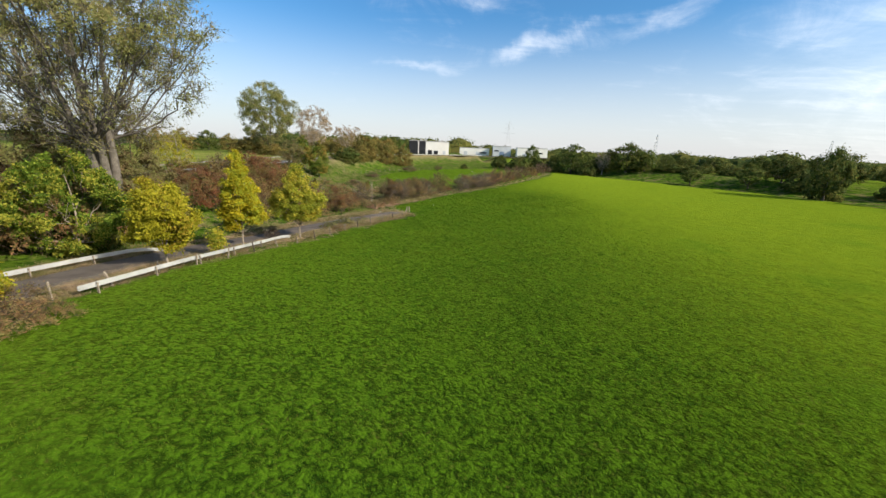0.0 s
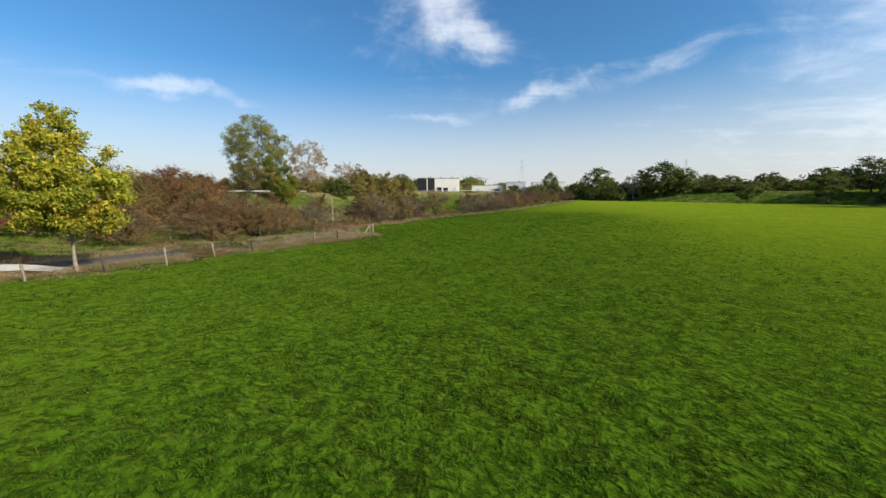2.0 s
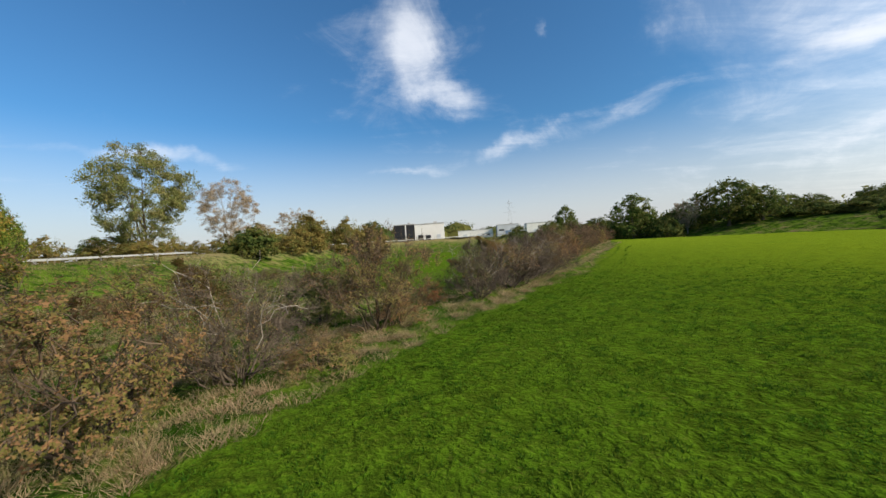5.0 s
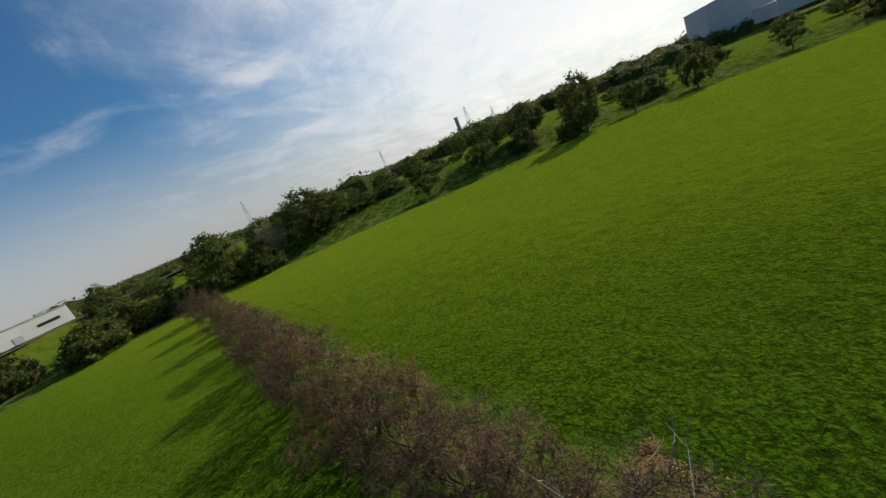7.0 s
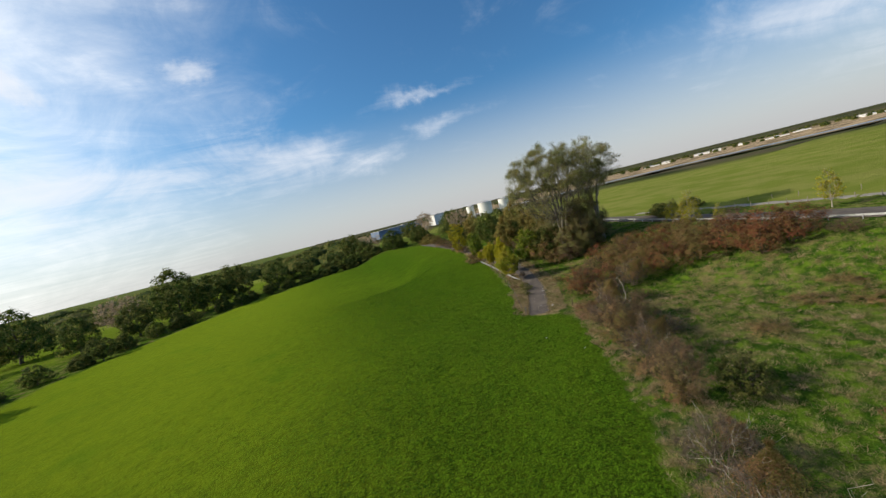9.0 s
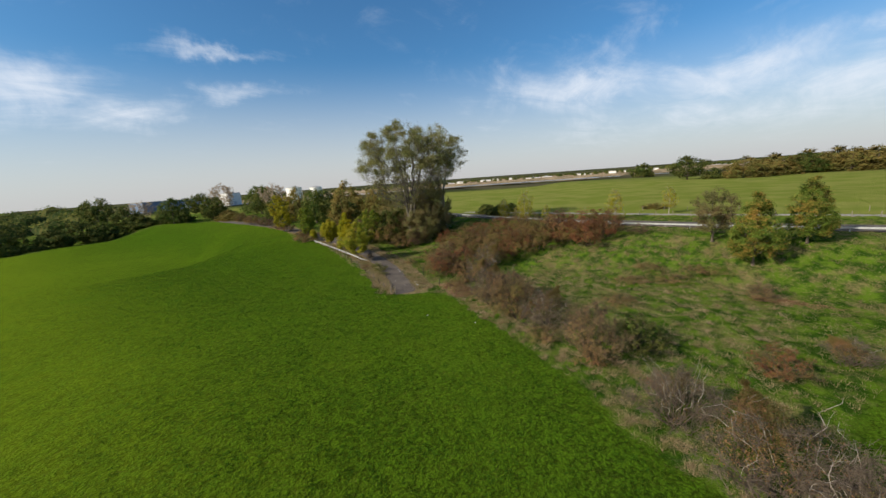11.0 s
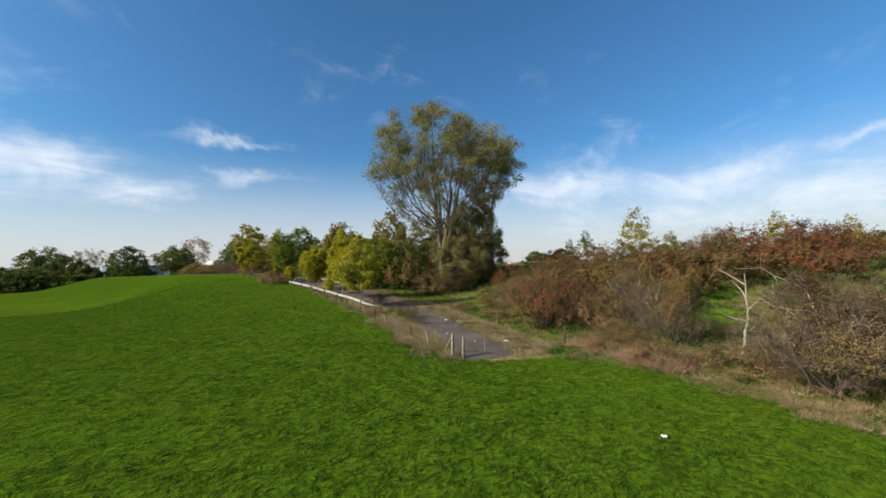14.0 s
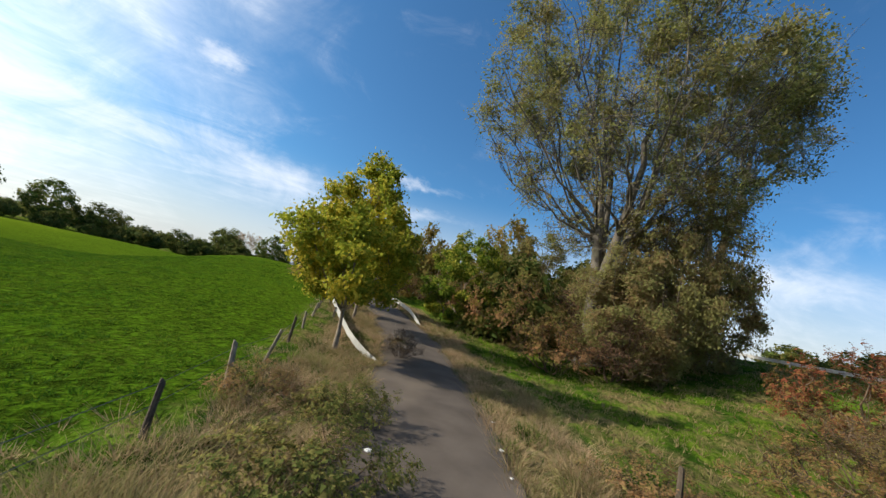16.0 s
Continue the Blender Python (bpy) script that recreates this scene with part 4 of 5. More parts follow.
    row([("r", -6.4, 110.8, 3.0, 2.1), ("g", -11.8, 115.2, 2.6, 1.9), ("b", -27.0, 109.6, 2.2, 2.2), ("B", -27.5, 139.0, 2.2, 3.2), ("B", -17.0, 174.0, 3.4, 4.4), ("B", -4.4, 191.5, 3.2, 2.2),
         ("l", -21.5, 76.5, 1.6, 2.2), ("h", -12.8, 88.6, 2.2, 1.8), ("l", -18.5, 96.0, 1.2, 2.6), ("B", -44.2, 92.0, 2.2, 2.2), ("l", -30.5, 99.5, 1.1, 3.0), ("l", -34.0, 103.0, 1.1, 3.2), ("l", -28.0, 95.0, 1.0, 2.6), ("l", -33.5, 96.0, 1.0, 2.8)])
    row([("r", -24.5, 66.5, 4.4, 4.0), ("o", -20.8, 65.6, 3.8, 3.2), ("O", -29.0, 69.5, 5.2, 4.6), ("R", -33.0, 72.5, 5.6, 4.8), ("O", -36.0, 75.8, 5.8, 4.8), ("R", -39.6, 79.2, 5.8, 5.2), ("R", -38.2, 84.4, 5.4, 3.9), ("R", -41.4, 86.6, 5.0, 3.8), ("g", -25.6, 71.2, 5.2, 2.7), ("R", -43.2, 82.4, 5.4, 5.2), ("R", -46.6, 85.6, 4.6, 4.2),
         ("O", -35.5, 66.0, 5.0, 4.2), ("O", -41.5, 70.5, 4.2, 4.2), ("B", -46.0, 76.0, 4.8, 4.0), ("r", -22.6, 63.6, 3.4, 2.8), ("b", -23.6, 61.0, 3.2, 3.0), ("l", -20.6, 60.6, 1.5, 2.0), ("b", -29.6, 58.0, 3.6, 3.2), ("O", -31.0, 63.0, 4.4, 3.6), ("l", -22.0, 54.4, 1.2, 1.6), ("h", -20.6, 42.8, 1.5, 1.0),
         ("R", -34.5, 54.5, 4.4, 3.4), ("O", -38.5, 57.5, 4.8, 3.8), ("B", -36.0, 61.0, 4.8, 3.8), ("R", -42.0, 63.0, 4.4, 4.4), ("O", -33.0, 60.5, 5.0, 4.0), ("R", -39.5, 60.0, 4.4, 4.2), ("O", -46.0, 65.0, 4.2, 4.4), ("O", -36.5, 67.5, 4.8, 4.6), ("O", -44.0, 71.0, 4.6, 4.6), ("O", -39.0, 73.0, 4.6, 4.4), ("o", -26.8, 56.2, 3.0, 2.6)])
    # Thicket round the foot of the tall poplars.
    row([("O", -33.0, 36.0, 6.4, 4.4), ("O", -37.0, 32.0, 7.0, 4.8), ("B", -42.0, 36.5, 7.4, 5.0), ("B", -40.5, 42.0, 7.0, 4.6), ("O", -34.0, 29.0, 6.2, 4.2), ("B", -44.0, 37.0, 7.0, 5.0),
         ("O", -31.5, 41.8, 4.2, 3.2), ("B", -35.0, 22.0, 6.0, 4.4), ("O", -31.5, 13.0, 5.0, 3.6), ("B", -34.5, 44.0, 4.6, 3.2)])
    row([("l", -14.2, 49.4, 1.0, 1.4), ("v", -14.6, 53.6, 1.3, 1.5), ("v", -16.0, 50.6, 1.1, 1.3), ("v", -12.6, 56.4, 0.9, 1.1), ("l", -21.4, 16.4, 1.9, 2.2), ("l", -20.0, 13.8, 1.6, 2.2), ("l", -19.6, 16.8, 1.0, 1.4), ("o", -22.0, 12.6, 2.6, 2.4), ("O", -24.2, 12.0, 2.4, 2.6), ("l", -23.2, 8.6, 1.9, 2.8), ("O", -26.0, 7.0, 2.6, 3.0), ("O", -26.5, -6.0, 3.0, 3.2), ("B", -30.0, -22.0, 4.0, 3.6), ("l", -28.0, -14.0, 2.4, 3.0), ("B", -30.5, -30.0, 3.6, 3.4), ("O", -32.0, -44.0, 4.2, 4.0),
         ("B", -33.0, -36.0, 3.4, 4.0), ("B", -36.0, -52.0, 3.6, 4.2), ("O", -38.0, -70.0, 4.0, 4.6)])


hedge()


# ---- trees round the place ----
def round_trees():
    group = "trees round the meadow"
    oak = build_tree("oak_tree", 61, 15.0, 1.6, 8.0, 240, 1.6, 6800, 0.285, DARK_GREEN, BARK, 0.45, "round", limbs=15, second=3, sprays=0, fine=3, gap=0.07, lobes=0.14, shell=0.28)
    tagged(oak, "broad dark green oak at the meadow's edge", "tree", group)
    oak2 = build_tree("oak_tree", 62, 15.0, 0.8, 8.0, 240, 1.6, 6800, 0.285, GREEN, BARK, 0.45, "dome", limbs=14, second=3, sprays=0, fine=3, gap=0.07, lobes=0.14, shell=0.28)
    tagged(oak2, "rounded green oak in the field hedge", "tree", group)
    scrub = build_tree("hawthorn_tree", 63, 8.0, 0.3, 6.0, 180, 1.2, 4700, 0.28, DARK_GREEN, BARK, 0.25, "dome", limbs=9, second=2, sprays=0, fine=3, gap=0.05, lobes=0.16)
    tagged(scrub, "dense dark hawthorn scrub along the ditch", "tree", group)
    small = build_tree("apple_tree", 64, 8.0, 1.6, 4.6, 110, 1.0, 6500, 0.15, GREEN, BARK, 0.25, "round", limbs=8, second=3, sprays=2, fine=3)
    tagged(small, "small spreading old tree below the meadow", "tree", group)
    autumn = build_tree("hornbeam_tree", 65, 10.0, 0.3, 6.0, 190, 1.25, 6600, 0.226, ORANGE, BARK, 0.3, "dome", limbs=10, second=2, sprays=0, fine=3, gap=0.05, lobes=0.16)
    tagged(autumn, "bushy tree in orange and brown autumn leaf", "tree", group)
    olive = build_tree("willow_tree", 66, 28.0, 3.5, 13.4, 460, 1.7, 52000, 0.16, WILLOW, BARK, 0.6, "globe", 2, 16, 6, 2, 0.4, 0.07, 0.4, lobes=0.15)
    tagged(olive, "tall silvery green willow beyond the road", "tree", group)
    bare = build_tree("willow_tree", 67, 24.0, 5.0, 11.0, 360, 1.2, 30000, 0.105, PALE_LEAF, PALE_BARK, 0.42, "globe", 3, 14, 6, 10, 0.3, 0.08, 0.3)
    tagged(bare, "nearly bare pale willow beyond the road", "tree", group)
    thicket = build_tree("elder_tree", 68, 13.0, 0.3, 6.0, 300, 1.0, 36000, 0.085, BROWN_LEAF, BARK, 0.28, "round", 3, 12, 6, 5)
    tagged(thicket, "ivy-grown brown thicket at the poplars' foot", "tree", group)
    kinds = {"t": (thicket, 13, 6), "o": (oak, 15, 8), "p": (oak2, 15, 8), "s": (scrub, 8, 6), "a": (small, 8, 4.6), "u": (autumn, 10, 6), "w": (olive, 28, 13.4), "b": (bare, 24, 11)}
    used = set()

    def row(places):
        for kind, x, y, high, half in places:
            ob, h, w = kinds[kind]
            size = half / w
            args = (x, y, (x * 53 + y * 29) % 360, size, 0.2, high / h / size)
            if kind in used:
                again(ob, *args)
            else:
                put(ob, *args)
                used.add(kind)

    # West: beyond and below the road.
    row([("w", -87.0, 187.5, 34.0, 15.6), ("b", -69.8, 201, 25.0, 11.4), ("b", -63, 240, 18, 9), ("s", -43.3, 164.4, 7.6, 6.2), ("u", -42, 183, 6.4, 5.0), ("u", -40.8, 196.4, 12.4, 7.0), ("u", -33.5, 212, 14.5, 7.0), ("u", -25.0, 220.8, 13.5, 5.8), ("u", -50, 178, 7.0, 5.0), ("u", -46, 205, 12.5, 6.4),
         ("u", -66, 262, 14, 9), ("u", -52, 275, 13, 8), ("p", -40, 296, 14, 8), ("u", -76, 285, 15, 10), ("b", -88, 250, 14, 8), ("u", -95, 268, 16, 12), ("s", 10, 217, 3.4, 2.4)])
    row([("s", -66, 48, 3.8, 3.8), ("s", -71, 41, 3.6, 4.0), ("s", -77, 46, 3.2, 3.4), ("u", -85, 87, 1.7, 4.4),
         ("u", -70, 200, 7, 7), ("u", -82, 180, 6, 8), ("u", -100, 190, 8, 10)])
    row([("s", -389, 16, 15, 12), ("o", -290, 67, 18, 14), ("u", -273, 99, 14, 14), ("u", -300, 115, 15, 15), ("u", -330, 133, 16, 17), ("u", -315, 150, 15, 15), ("u", -350, 176, 17, 18), ("u", -345, 205, 16, 17), ("u", -330, 240, 16, 18),
         ("u", -292, 108, 12, 14), ("p", -310, 128, 14, 13), ("u", -325, 162, 15, 15), ("u", -345, 188, 14, 16), ("u", -360, 150, 17, 17), ("u", -340, 222, 14, 17), ("s", -280, 85, 8, 10)])
    # North-east: beyond the far end of the field.
    row([("s", 33, 238, 9, 6), ("s", 42, 222, 9, 8), ("p", 51.4, 231, 15.5, 6.8), ("s", 55, 226, 8, 8), ("p", 70, 213.5, 17.5, 9.4), ("s", 60, 218, 7, 7), ("s", 74, 200, 8, 6), ("b", 84, 205, 12, 5), ("o", 94, 199.5, 16.0, 11.0), ("p", 102, 196, 11.5, 7),
         ("s", 84, 212, 8, 8), ("s", 112, 190, 4.6, 7), ("s", 120, 182, 4.4, 7), ("s", 130, 172, 4.4, 7), ("o", 118, 206, 8.5, 6), ("o", 136, 194, 8.5, 6)])
    # East: below the meadow.
    row([("a", 105, 162.4, 7.6, 5.4), ("a", 118, 147.4, 9, 6), ("o", 131, 148, 12, 7.5), ("o", 141, 136, 12.5, 9), ("o", 118, 117, 17.5, 6.2), ("s", 122, 121, 8, 5), ("a", 128, 104, 10, 4.8), ("o", 131, 88, 12, 5.6), ("a", 136, 66, 6.5, 3.6),
         ("s", 128, 136, 7, 6), ("s", 142, 118, 6, 6), ("s", 148, 98, 7, 8), ("s", 140, 44, 8, 8), ("o", 150, 31, 13.5, 9.5)])
    # South-east and south: tall oaks over a hedge of scrub.
    row([("o", 112, 6, 12, 6.5), ("p", 147, -15, 18.7, 9.5), ("o", 232, -70, 18, 9), ("o", 200, -92, 23, 10), ("o", 171, -79, 20, 10), ("p", 164, -109, 28, 15), ("p", 124, -74, 17, 8.5), ("o", 105, -79, 16.5, 9), ("p", 95, -103, 28, 14),
         ("o", 70.5, -119, 22.5, 10), ("p", 49.5, -124, 17.5, 11), ("o", 34.6, -127, 13.5, 9.5), ("o", -5, -200, 20, 11), ("p", 150, 17, 10, 5), ("o", 136, -24, 13, 8), ("s", 128, 40, 6, 6), ("s", 130, 18, 8, 8),
         ("b", 116, -92, 20, 8), ("p", 82, -112, 20, 11), ("s", 20, -122, 9, 8), ("s", 4, -128, 8, 8)])
    row([("o", 9.6, -131, 11, 8), ("o", -7.5, -137, 13.5, 6.5), ("b", -15, -140, 13.5, 6), ("a", 1.5, -128, 10, 5), ("p", -25.6, -126, 14.5, 9.0), ("o", -38.7, -107, 14, 6.5), ("b", -57.5, -146, 20, 8.5), ("p", -64, -109, 17, 10), ("o", -72, -118, 15, 9), ("o", -55, -181, 16, 10), ("u", -57, -15, 15, 8), ("u", -52, -4, 11, 7), ("p", -62, -40, 12, 8), ("s", -52, -60, 9, 8), ("u", -46, -40, 7, 6), ("s", -48, -128, 8, 8), ("u", -44, -100, 6, 8), ("u", -40, -84, 5, 7),
         ("s", -30, -134, 6, 8), ("s", -14, -130, 6, 7)])
    # Unbroken hedgerows: along the south-east edge, and on top of the north-east bank.
    rng = random.Random(14)
    for line, step, high, wide, kinds_here in (([(128, 22), (116, -20), (95, -55), (74, -88), (34, -118), (-24, -134)], 10.0, (4.5, 9), (4.5, 7.5), "spso"),
                                               ([(64, 226), (84, 214), (108, 200), (132, 182), (150, 160)], 7.0, (3.6, 5.6), (4, 6), "ssso"),
                                               ([(70, 250), (110, 225), (150, 195), (185, 150), (190, 90), (185, 30), (170, -30)], 18.0, (6, 10), (6, 9), "ospo"),
                                               ([(-42, 285), (-64, 300), (-100, 300), (-140, 260), (-160, 200)], 14.0, (9, 13), (8, 11), "uupu")):
        for n, (x, y) in enumerate(smooth_line(line, step)):
            tall = rng.uniform(*high)
            row([(kinds_here[n % 4], x + rng.uniform(-3, 3), y + rng.uniform(-3, 3), tall, min(max(tall * rng.uniform(0.50, 0.72), wide[0]), wide[1]))])
    # By the poplars.
    row([("t", -38.4, 45.0, 15.5, 4.9), ("t", -43.4, 44.4, 13.5, 4.7), ("t", -36.2, 43.4, 9.0, 5.0), ("t", -45.5, 38.0, 13.0, 6.5), ("s", -35.0, 33.0, 8.5, 5.0), ("t", -43, 27, 12, 6.0), ("u", -45, 18, 15, 6.5), ("u", -37, 10, 12, 5.0), ("p", -42, -14, 13, 6.5), ("p", -35, -30, 10, 5.0), ("u", -46, -34, 14, 6.0), ("b", -50, -62, 17, 6.5), ("o", -54, -80, 16, 8), ("s", -33.5, 33.5, 5.6, 4.0), ("p", -50, 30, 10, 6), ("p", -40, 8, 9, 6), ("s", -47, 30, 9, 6)])


round_trees()


def far_woods():
    """Woods on the horizon, all round."""
    rng = np.random.default_rng(71)
    lumps = []
    for a in np.arange(0, 360, 0.75):
        west = 185 < a < 330
        for _ in range(3):
            b = radians(a + rng.uniform(0, 0.5))
            d = rng.uniform(900, 1300) if west else rng.uniform(330, 900)
            high = (rng.uniform(3, 6) if west else rng.uniform(10, 19) * (0.85 if 100 < a < 186 else 1.0)) * (1.0 if rng.random() < 0.9 else 1.4)
            x, y = 20 + d * math.sin(b), 60 + d * math.cos(b)
            lumps.append((x, y, float(land(x, y)) + high * 0.45, high * 0.75))
    lumps = np.array(lumps)
    keep = np.ones(len(lumps), bool)
    for p in ((-34, 333), (60, 420), (330, -60), (-200, -330), (-110, -470)):
        keep &= np.hypot(lumps[:, 0] - p[0], lumps[:, 1] - p[1]) > 75
    lumps = lumps[keep]
    pick = np.repeat(np.arange(len(lumps)), 120)
    u = rng.normal(0, 1, (len(pick), 3))
    u[:, 2] = np.abs(u[:, 2])
    u /= np.linalg.norm(u, axis=1)[:, None]
    p = lumps[pick, :3] + u * lumps[pick, 3:] * rng.uniform(0.55, 0.9, (len(pick), 1)) * np.array([[1.5, 1.5, 0.68]])
    v, f = leaves(rng, p, 1.15, u, 0.4, 0.25)
    # Solid hearts, so that no light shows through.
    a = np.linspace(0, 2 * math.pi, 7)[:-1]
    ring = np.concatenate([np.stack([np.cos(a) * 1.2, np.sin(a) * 1.2, np.full(6, -0.6)], 1), np.stack([np.cos(a) * 0.9, np.sin(a) * 0.9, np.full(6, 0.15)], 1), [[0, 0, 0.48]]])
    sides = [(n, (n + 1) % 6, 6 + n) for n in range(6)] + [((n + 1) % 6, 6 + (n + 1) % 6, 6 + n) for n in range(6)] + [(6 + n, 6 + (n + 1) % 6, 12) for n in range(6)]
    hv = (lumps[:, None, :3] + ring[None] * lumps[:, None, 3:]).reshape(-1, 3)
    hf = (np.arange(len(lumps))[:, None, None] * 13 + np.array(sides)[None] + len(v)).reshape(-1, 3)
    v, f = np.concatenate([v, hv]), np.concatenate([f, hf])
    ob = mesh_object("far_woods", v, f, DARK_GREEN)
    tagged(ob, "dark woods along the horizon", "woods", kind="stuff")


far_woods()


# ---- fences and rails ----
def box(bm, size, m=None):
    made = bmesh.ops.create_cube(bm, size=1.0, matrix=(m or Matrix()) @ Matrix.Diagonal((*size, 1)))
    return made["verts"]


def post_mesh(bm, high, r, lean=(0.0, 0.0), sides=7):
    """A weathered round post with a slanting, chipped top."""
    rings = [(-0.35, 1.06), (0.15, 1.0), (high * 0.55, 0.95), (high * 0.97, 0.9), (high, 0.62)]
    made = []
    for n, (z, k) in enumerate(rings):
        ring = []
        for s in range(sides):
            a = 2 * math.pi * s / sides
            rr = r * k * (1 + 0.10 * math.sin(3.1 * s + 1.7 * n))
            ring.append(bm.verts.new((lean[0] * z + rr * math.cos(a), lean[1] * z + rr * math.sin(a), z + (0.03 * math.cos(a) if n > 2 else 0))))
        made.append(ring)
    for low, up in zip(made, made[1:]):
        for s in range(sides):
            bm.faces.new((low[s], low[(s + 1) % sides], up[(s + 1) % sides], up[s]))
    bm.faces.new(made[-1])


def wire_fence():
    """Old wooden posts with wire along the meadow's side of the track."""
    rng = random.Random(5)
    root = tagged(new("fence"), "old leaning wooden fence posts with wire beside the track", "fence")
    root.location = (-12, 50, float(land(-12, 50)))
    line = smooth_line([(-25.5, 4), (-22.2, 18), (-19.4, 30), (-16.1, 41.5), (-12.2, 52.5), (-9.2, 59.0), (-6.3, 65.6)], 3.1)
    heads = []
    for n, (x, y) in enumerate(line):
        bm = bmesh.new()
        high = rng.uniform(0.8, 1.15)
        lean = (rng.uniform(-0.22, 0.12), rng.uniform(-0.2, 0.2))
        post_mesh(bm, high, rng.uniform(0.055, 0.075), lean)
        z = float(land(x, y))
        ob = part("post", bm, DARK_WOOD if n % 3 == 1 else OLD_WOOD, root)
        ob.matrix_basis = Matrix.Translation(Vector((x, y, z)) - root.location)
        heads.append(Vector((x, y, z)) - root.location + Vector((lean[0], lean[1], 1.0)) * 0.92)
    for drop in (0.0, 0.35):
        for a, b in zip(heads, heads[1:]):
            way = b - a
            bm = bmesh.new()
            bmesh.ops.create_cone(bm, segments=4, radius1=0.007, radius2=0.007, depth=way.length)
            ob = part("wire", bm, WIRE, root)
            ob.matrix_basis = Matrix.Translation((a + b) / 2 - Vector((0, 0, drop + 0.03))) @ way.to_track_quat("Z", "Y").to_matrix().to_4x4()
    # The stout end posts with a strut, and the line on the far side.
    for x, y, high, r, mat in ((-6.4, 65.8, 1.35, 0.10, OLD_WOOD), (-6.9, 66.2, 1.2, 0.085, OLD_WOOD), (-13.3, 69.8, 1.25, 0.08, DARK_WOOD), (-17.6, 62.2, 1.15, 0.075, DARK_WOOD), (-21.5, 55.0, 1.1, 0.07, DARK_WOOD)):
        bm = bmesh.new()
        post_mesh(bm, high, r, (rng.uniform(-0.06, 0.06), rng.uniform(-0.06, 0.06)))
        ob = part("post", bm, mat, root)
        ob.matrix_basis = Matrix.Translation(Vector((x, y, float(land(x, y)))) - root.location)
    bm = bmesh.new()
    post_mesh(bm, 1.5, 0.06)
    strut = part("strut", bm, OLD_WOOD, root)
    strut.matrix_basis = Matrix.Translation(Vector((-7.3, 64.5, float(land(-7.3, 64.5)))) - root.location) @ pose(0, 0, 0, -48, 0, -30)


def guard_rail(points, label, step=4.0, end_down=True, lift=0.0):
    """A steel guard rail: a W-shaped beam on posts, bent down to the ground at its end."""
    root = new("guard_rail")
    tagged(root, label, "guard rail")
    c = smooth_line(points, 1.0)
    x0, y0 = c[len(c) // 2]
    base = Vector((x0, y0, float(land(x0, y0))))
    root.location = base
    z = land(c[:, 0], c[:, 1]) + lift
    top = np.full(len(c), 0.74)
    if end_down:
        top[-4:] = (0.66, 0.50, 0.28, 0.06)
    tangent = np.gradient(c, axis=0)
    tangent /= np.hypot(*tangent.T)[:, None]
    side = np.stack([-tangent[:, 1], tangent[:, 0]], 1)
    shape = [(0.0, 0.0), (0.02, 0.045), (0.075, 0.075), (0.075, 0.115), (0.02, 0.155), (0.075, 0.195), (0.075, 0.235), (0.02, 0.265), (0.0, 0.31), (-0.012, 0.31), (-0.012, 0.0)]
    v = np.stack([np.stack([c[:, 0] + side[:, 0] * o - x0, c[:, 1] + side[:, 1] * o - y0, z + top - 0.31 + h - base.z], 1) for o, h in shape], 1).reshape(-1, 3)
    k, n = len(shape), len(c)
    i = (np.arange(n - 1)[:, None] * k)
    j = np.arange(k)[None]
    mesh_object("beam", v, np.stack([i + j, i + k + j, i + k + (j + 1) % k, i + (j + 1) % k], -1).reshape(-1, 4), ZINC, root)
    shared = None
    for q in range(1, n - (5 if end_down else 1), int(step)):
        if shared is None:
            bm = bmesh.new()
            box(bm, (0.07, 0.12, 1.0), Matrix.Translation((0, 0, 0.2)))
            ob = part("post", bm, ZINC if lift else OLD_WOOD, root)
            shared = ob.data
            bm = bmesh.new()
            box(bm, (0.10, 0.10, 0.16), Matrix.Translation((0.0, 0.05, 0.52)))
            block = part("spacer", bm, ZINC, ob).data
        else:
            ob = new("post", shared)
            ob.parent = root
            new("spacer", block).parent = ob
        a = math.atan2(tangent[q, 1], tangent[q, 0])
        ob.matrix_basis = Matrix.Translation((c[q, 0] - side[q, 0] * 0.1 - x0, c[q, 1] - side[q, 1] * 0.1 - y0, z[q] - base.z)) @ Matrix.Rotation(a, 4, "Z")


wire_fence()
guard_rail([(-20.9, 19.6), (-20.4, 24), (-19.4, 32), (-18.4, 39.5), (-18.2, 42.2), (-19.3, 45.2)], "pale steel guard rail on old posts beside the track")
guard_rail([(-28.6, 14.0), (-27.4, 24), (-26.4, 30.5), (-26.0, 34)], "short steel guard rail on the track's far side")
guard_rail([(-66.5, 20), (-60.0, 45), (-51.6, 78), (-50.6, 90), (-50.4, 110), (-51.4, 135), (-52.5, 158)], "long steel guard rail along the road's edge", 4.0, False, 0.05)
guard_rail([(-51.0, 195), (-46.0, 216), (-31, 265), (-5, 301), (30, 326)], "steel guard rail following the road to the sheds", 6.0, False, 0.05)


def pasture_fence(points, label, step=4.0):
    rng = random.Random(9)
    root = tagged(new("fence"), label, "fence")
    c = smooth_line(points, step)
    root.location = (c[0, 0], c[0, 1], float(land(*c[0])))
    shared = None
    for x, y in c:
        if shared is None:
            bm = bmesh.new()
            post_mesh(bm, 1.15, 0.06)
            ob = part("post", bm, OLD_WOOD, root)
            shared = ob.data
        else:
            ob = new("post", shared)
            ob.parent = root
        ob.matrix_basis = Matrix.Translation(Vector((x, y, float(land(x, y)))) - root.location) @ pose(0, 0, 0, rng.uniform(-4, 4), rng.uniform(-4, 4), rng.uniform(0, 360))


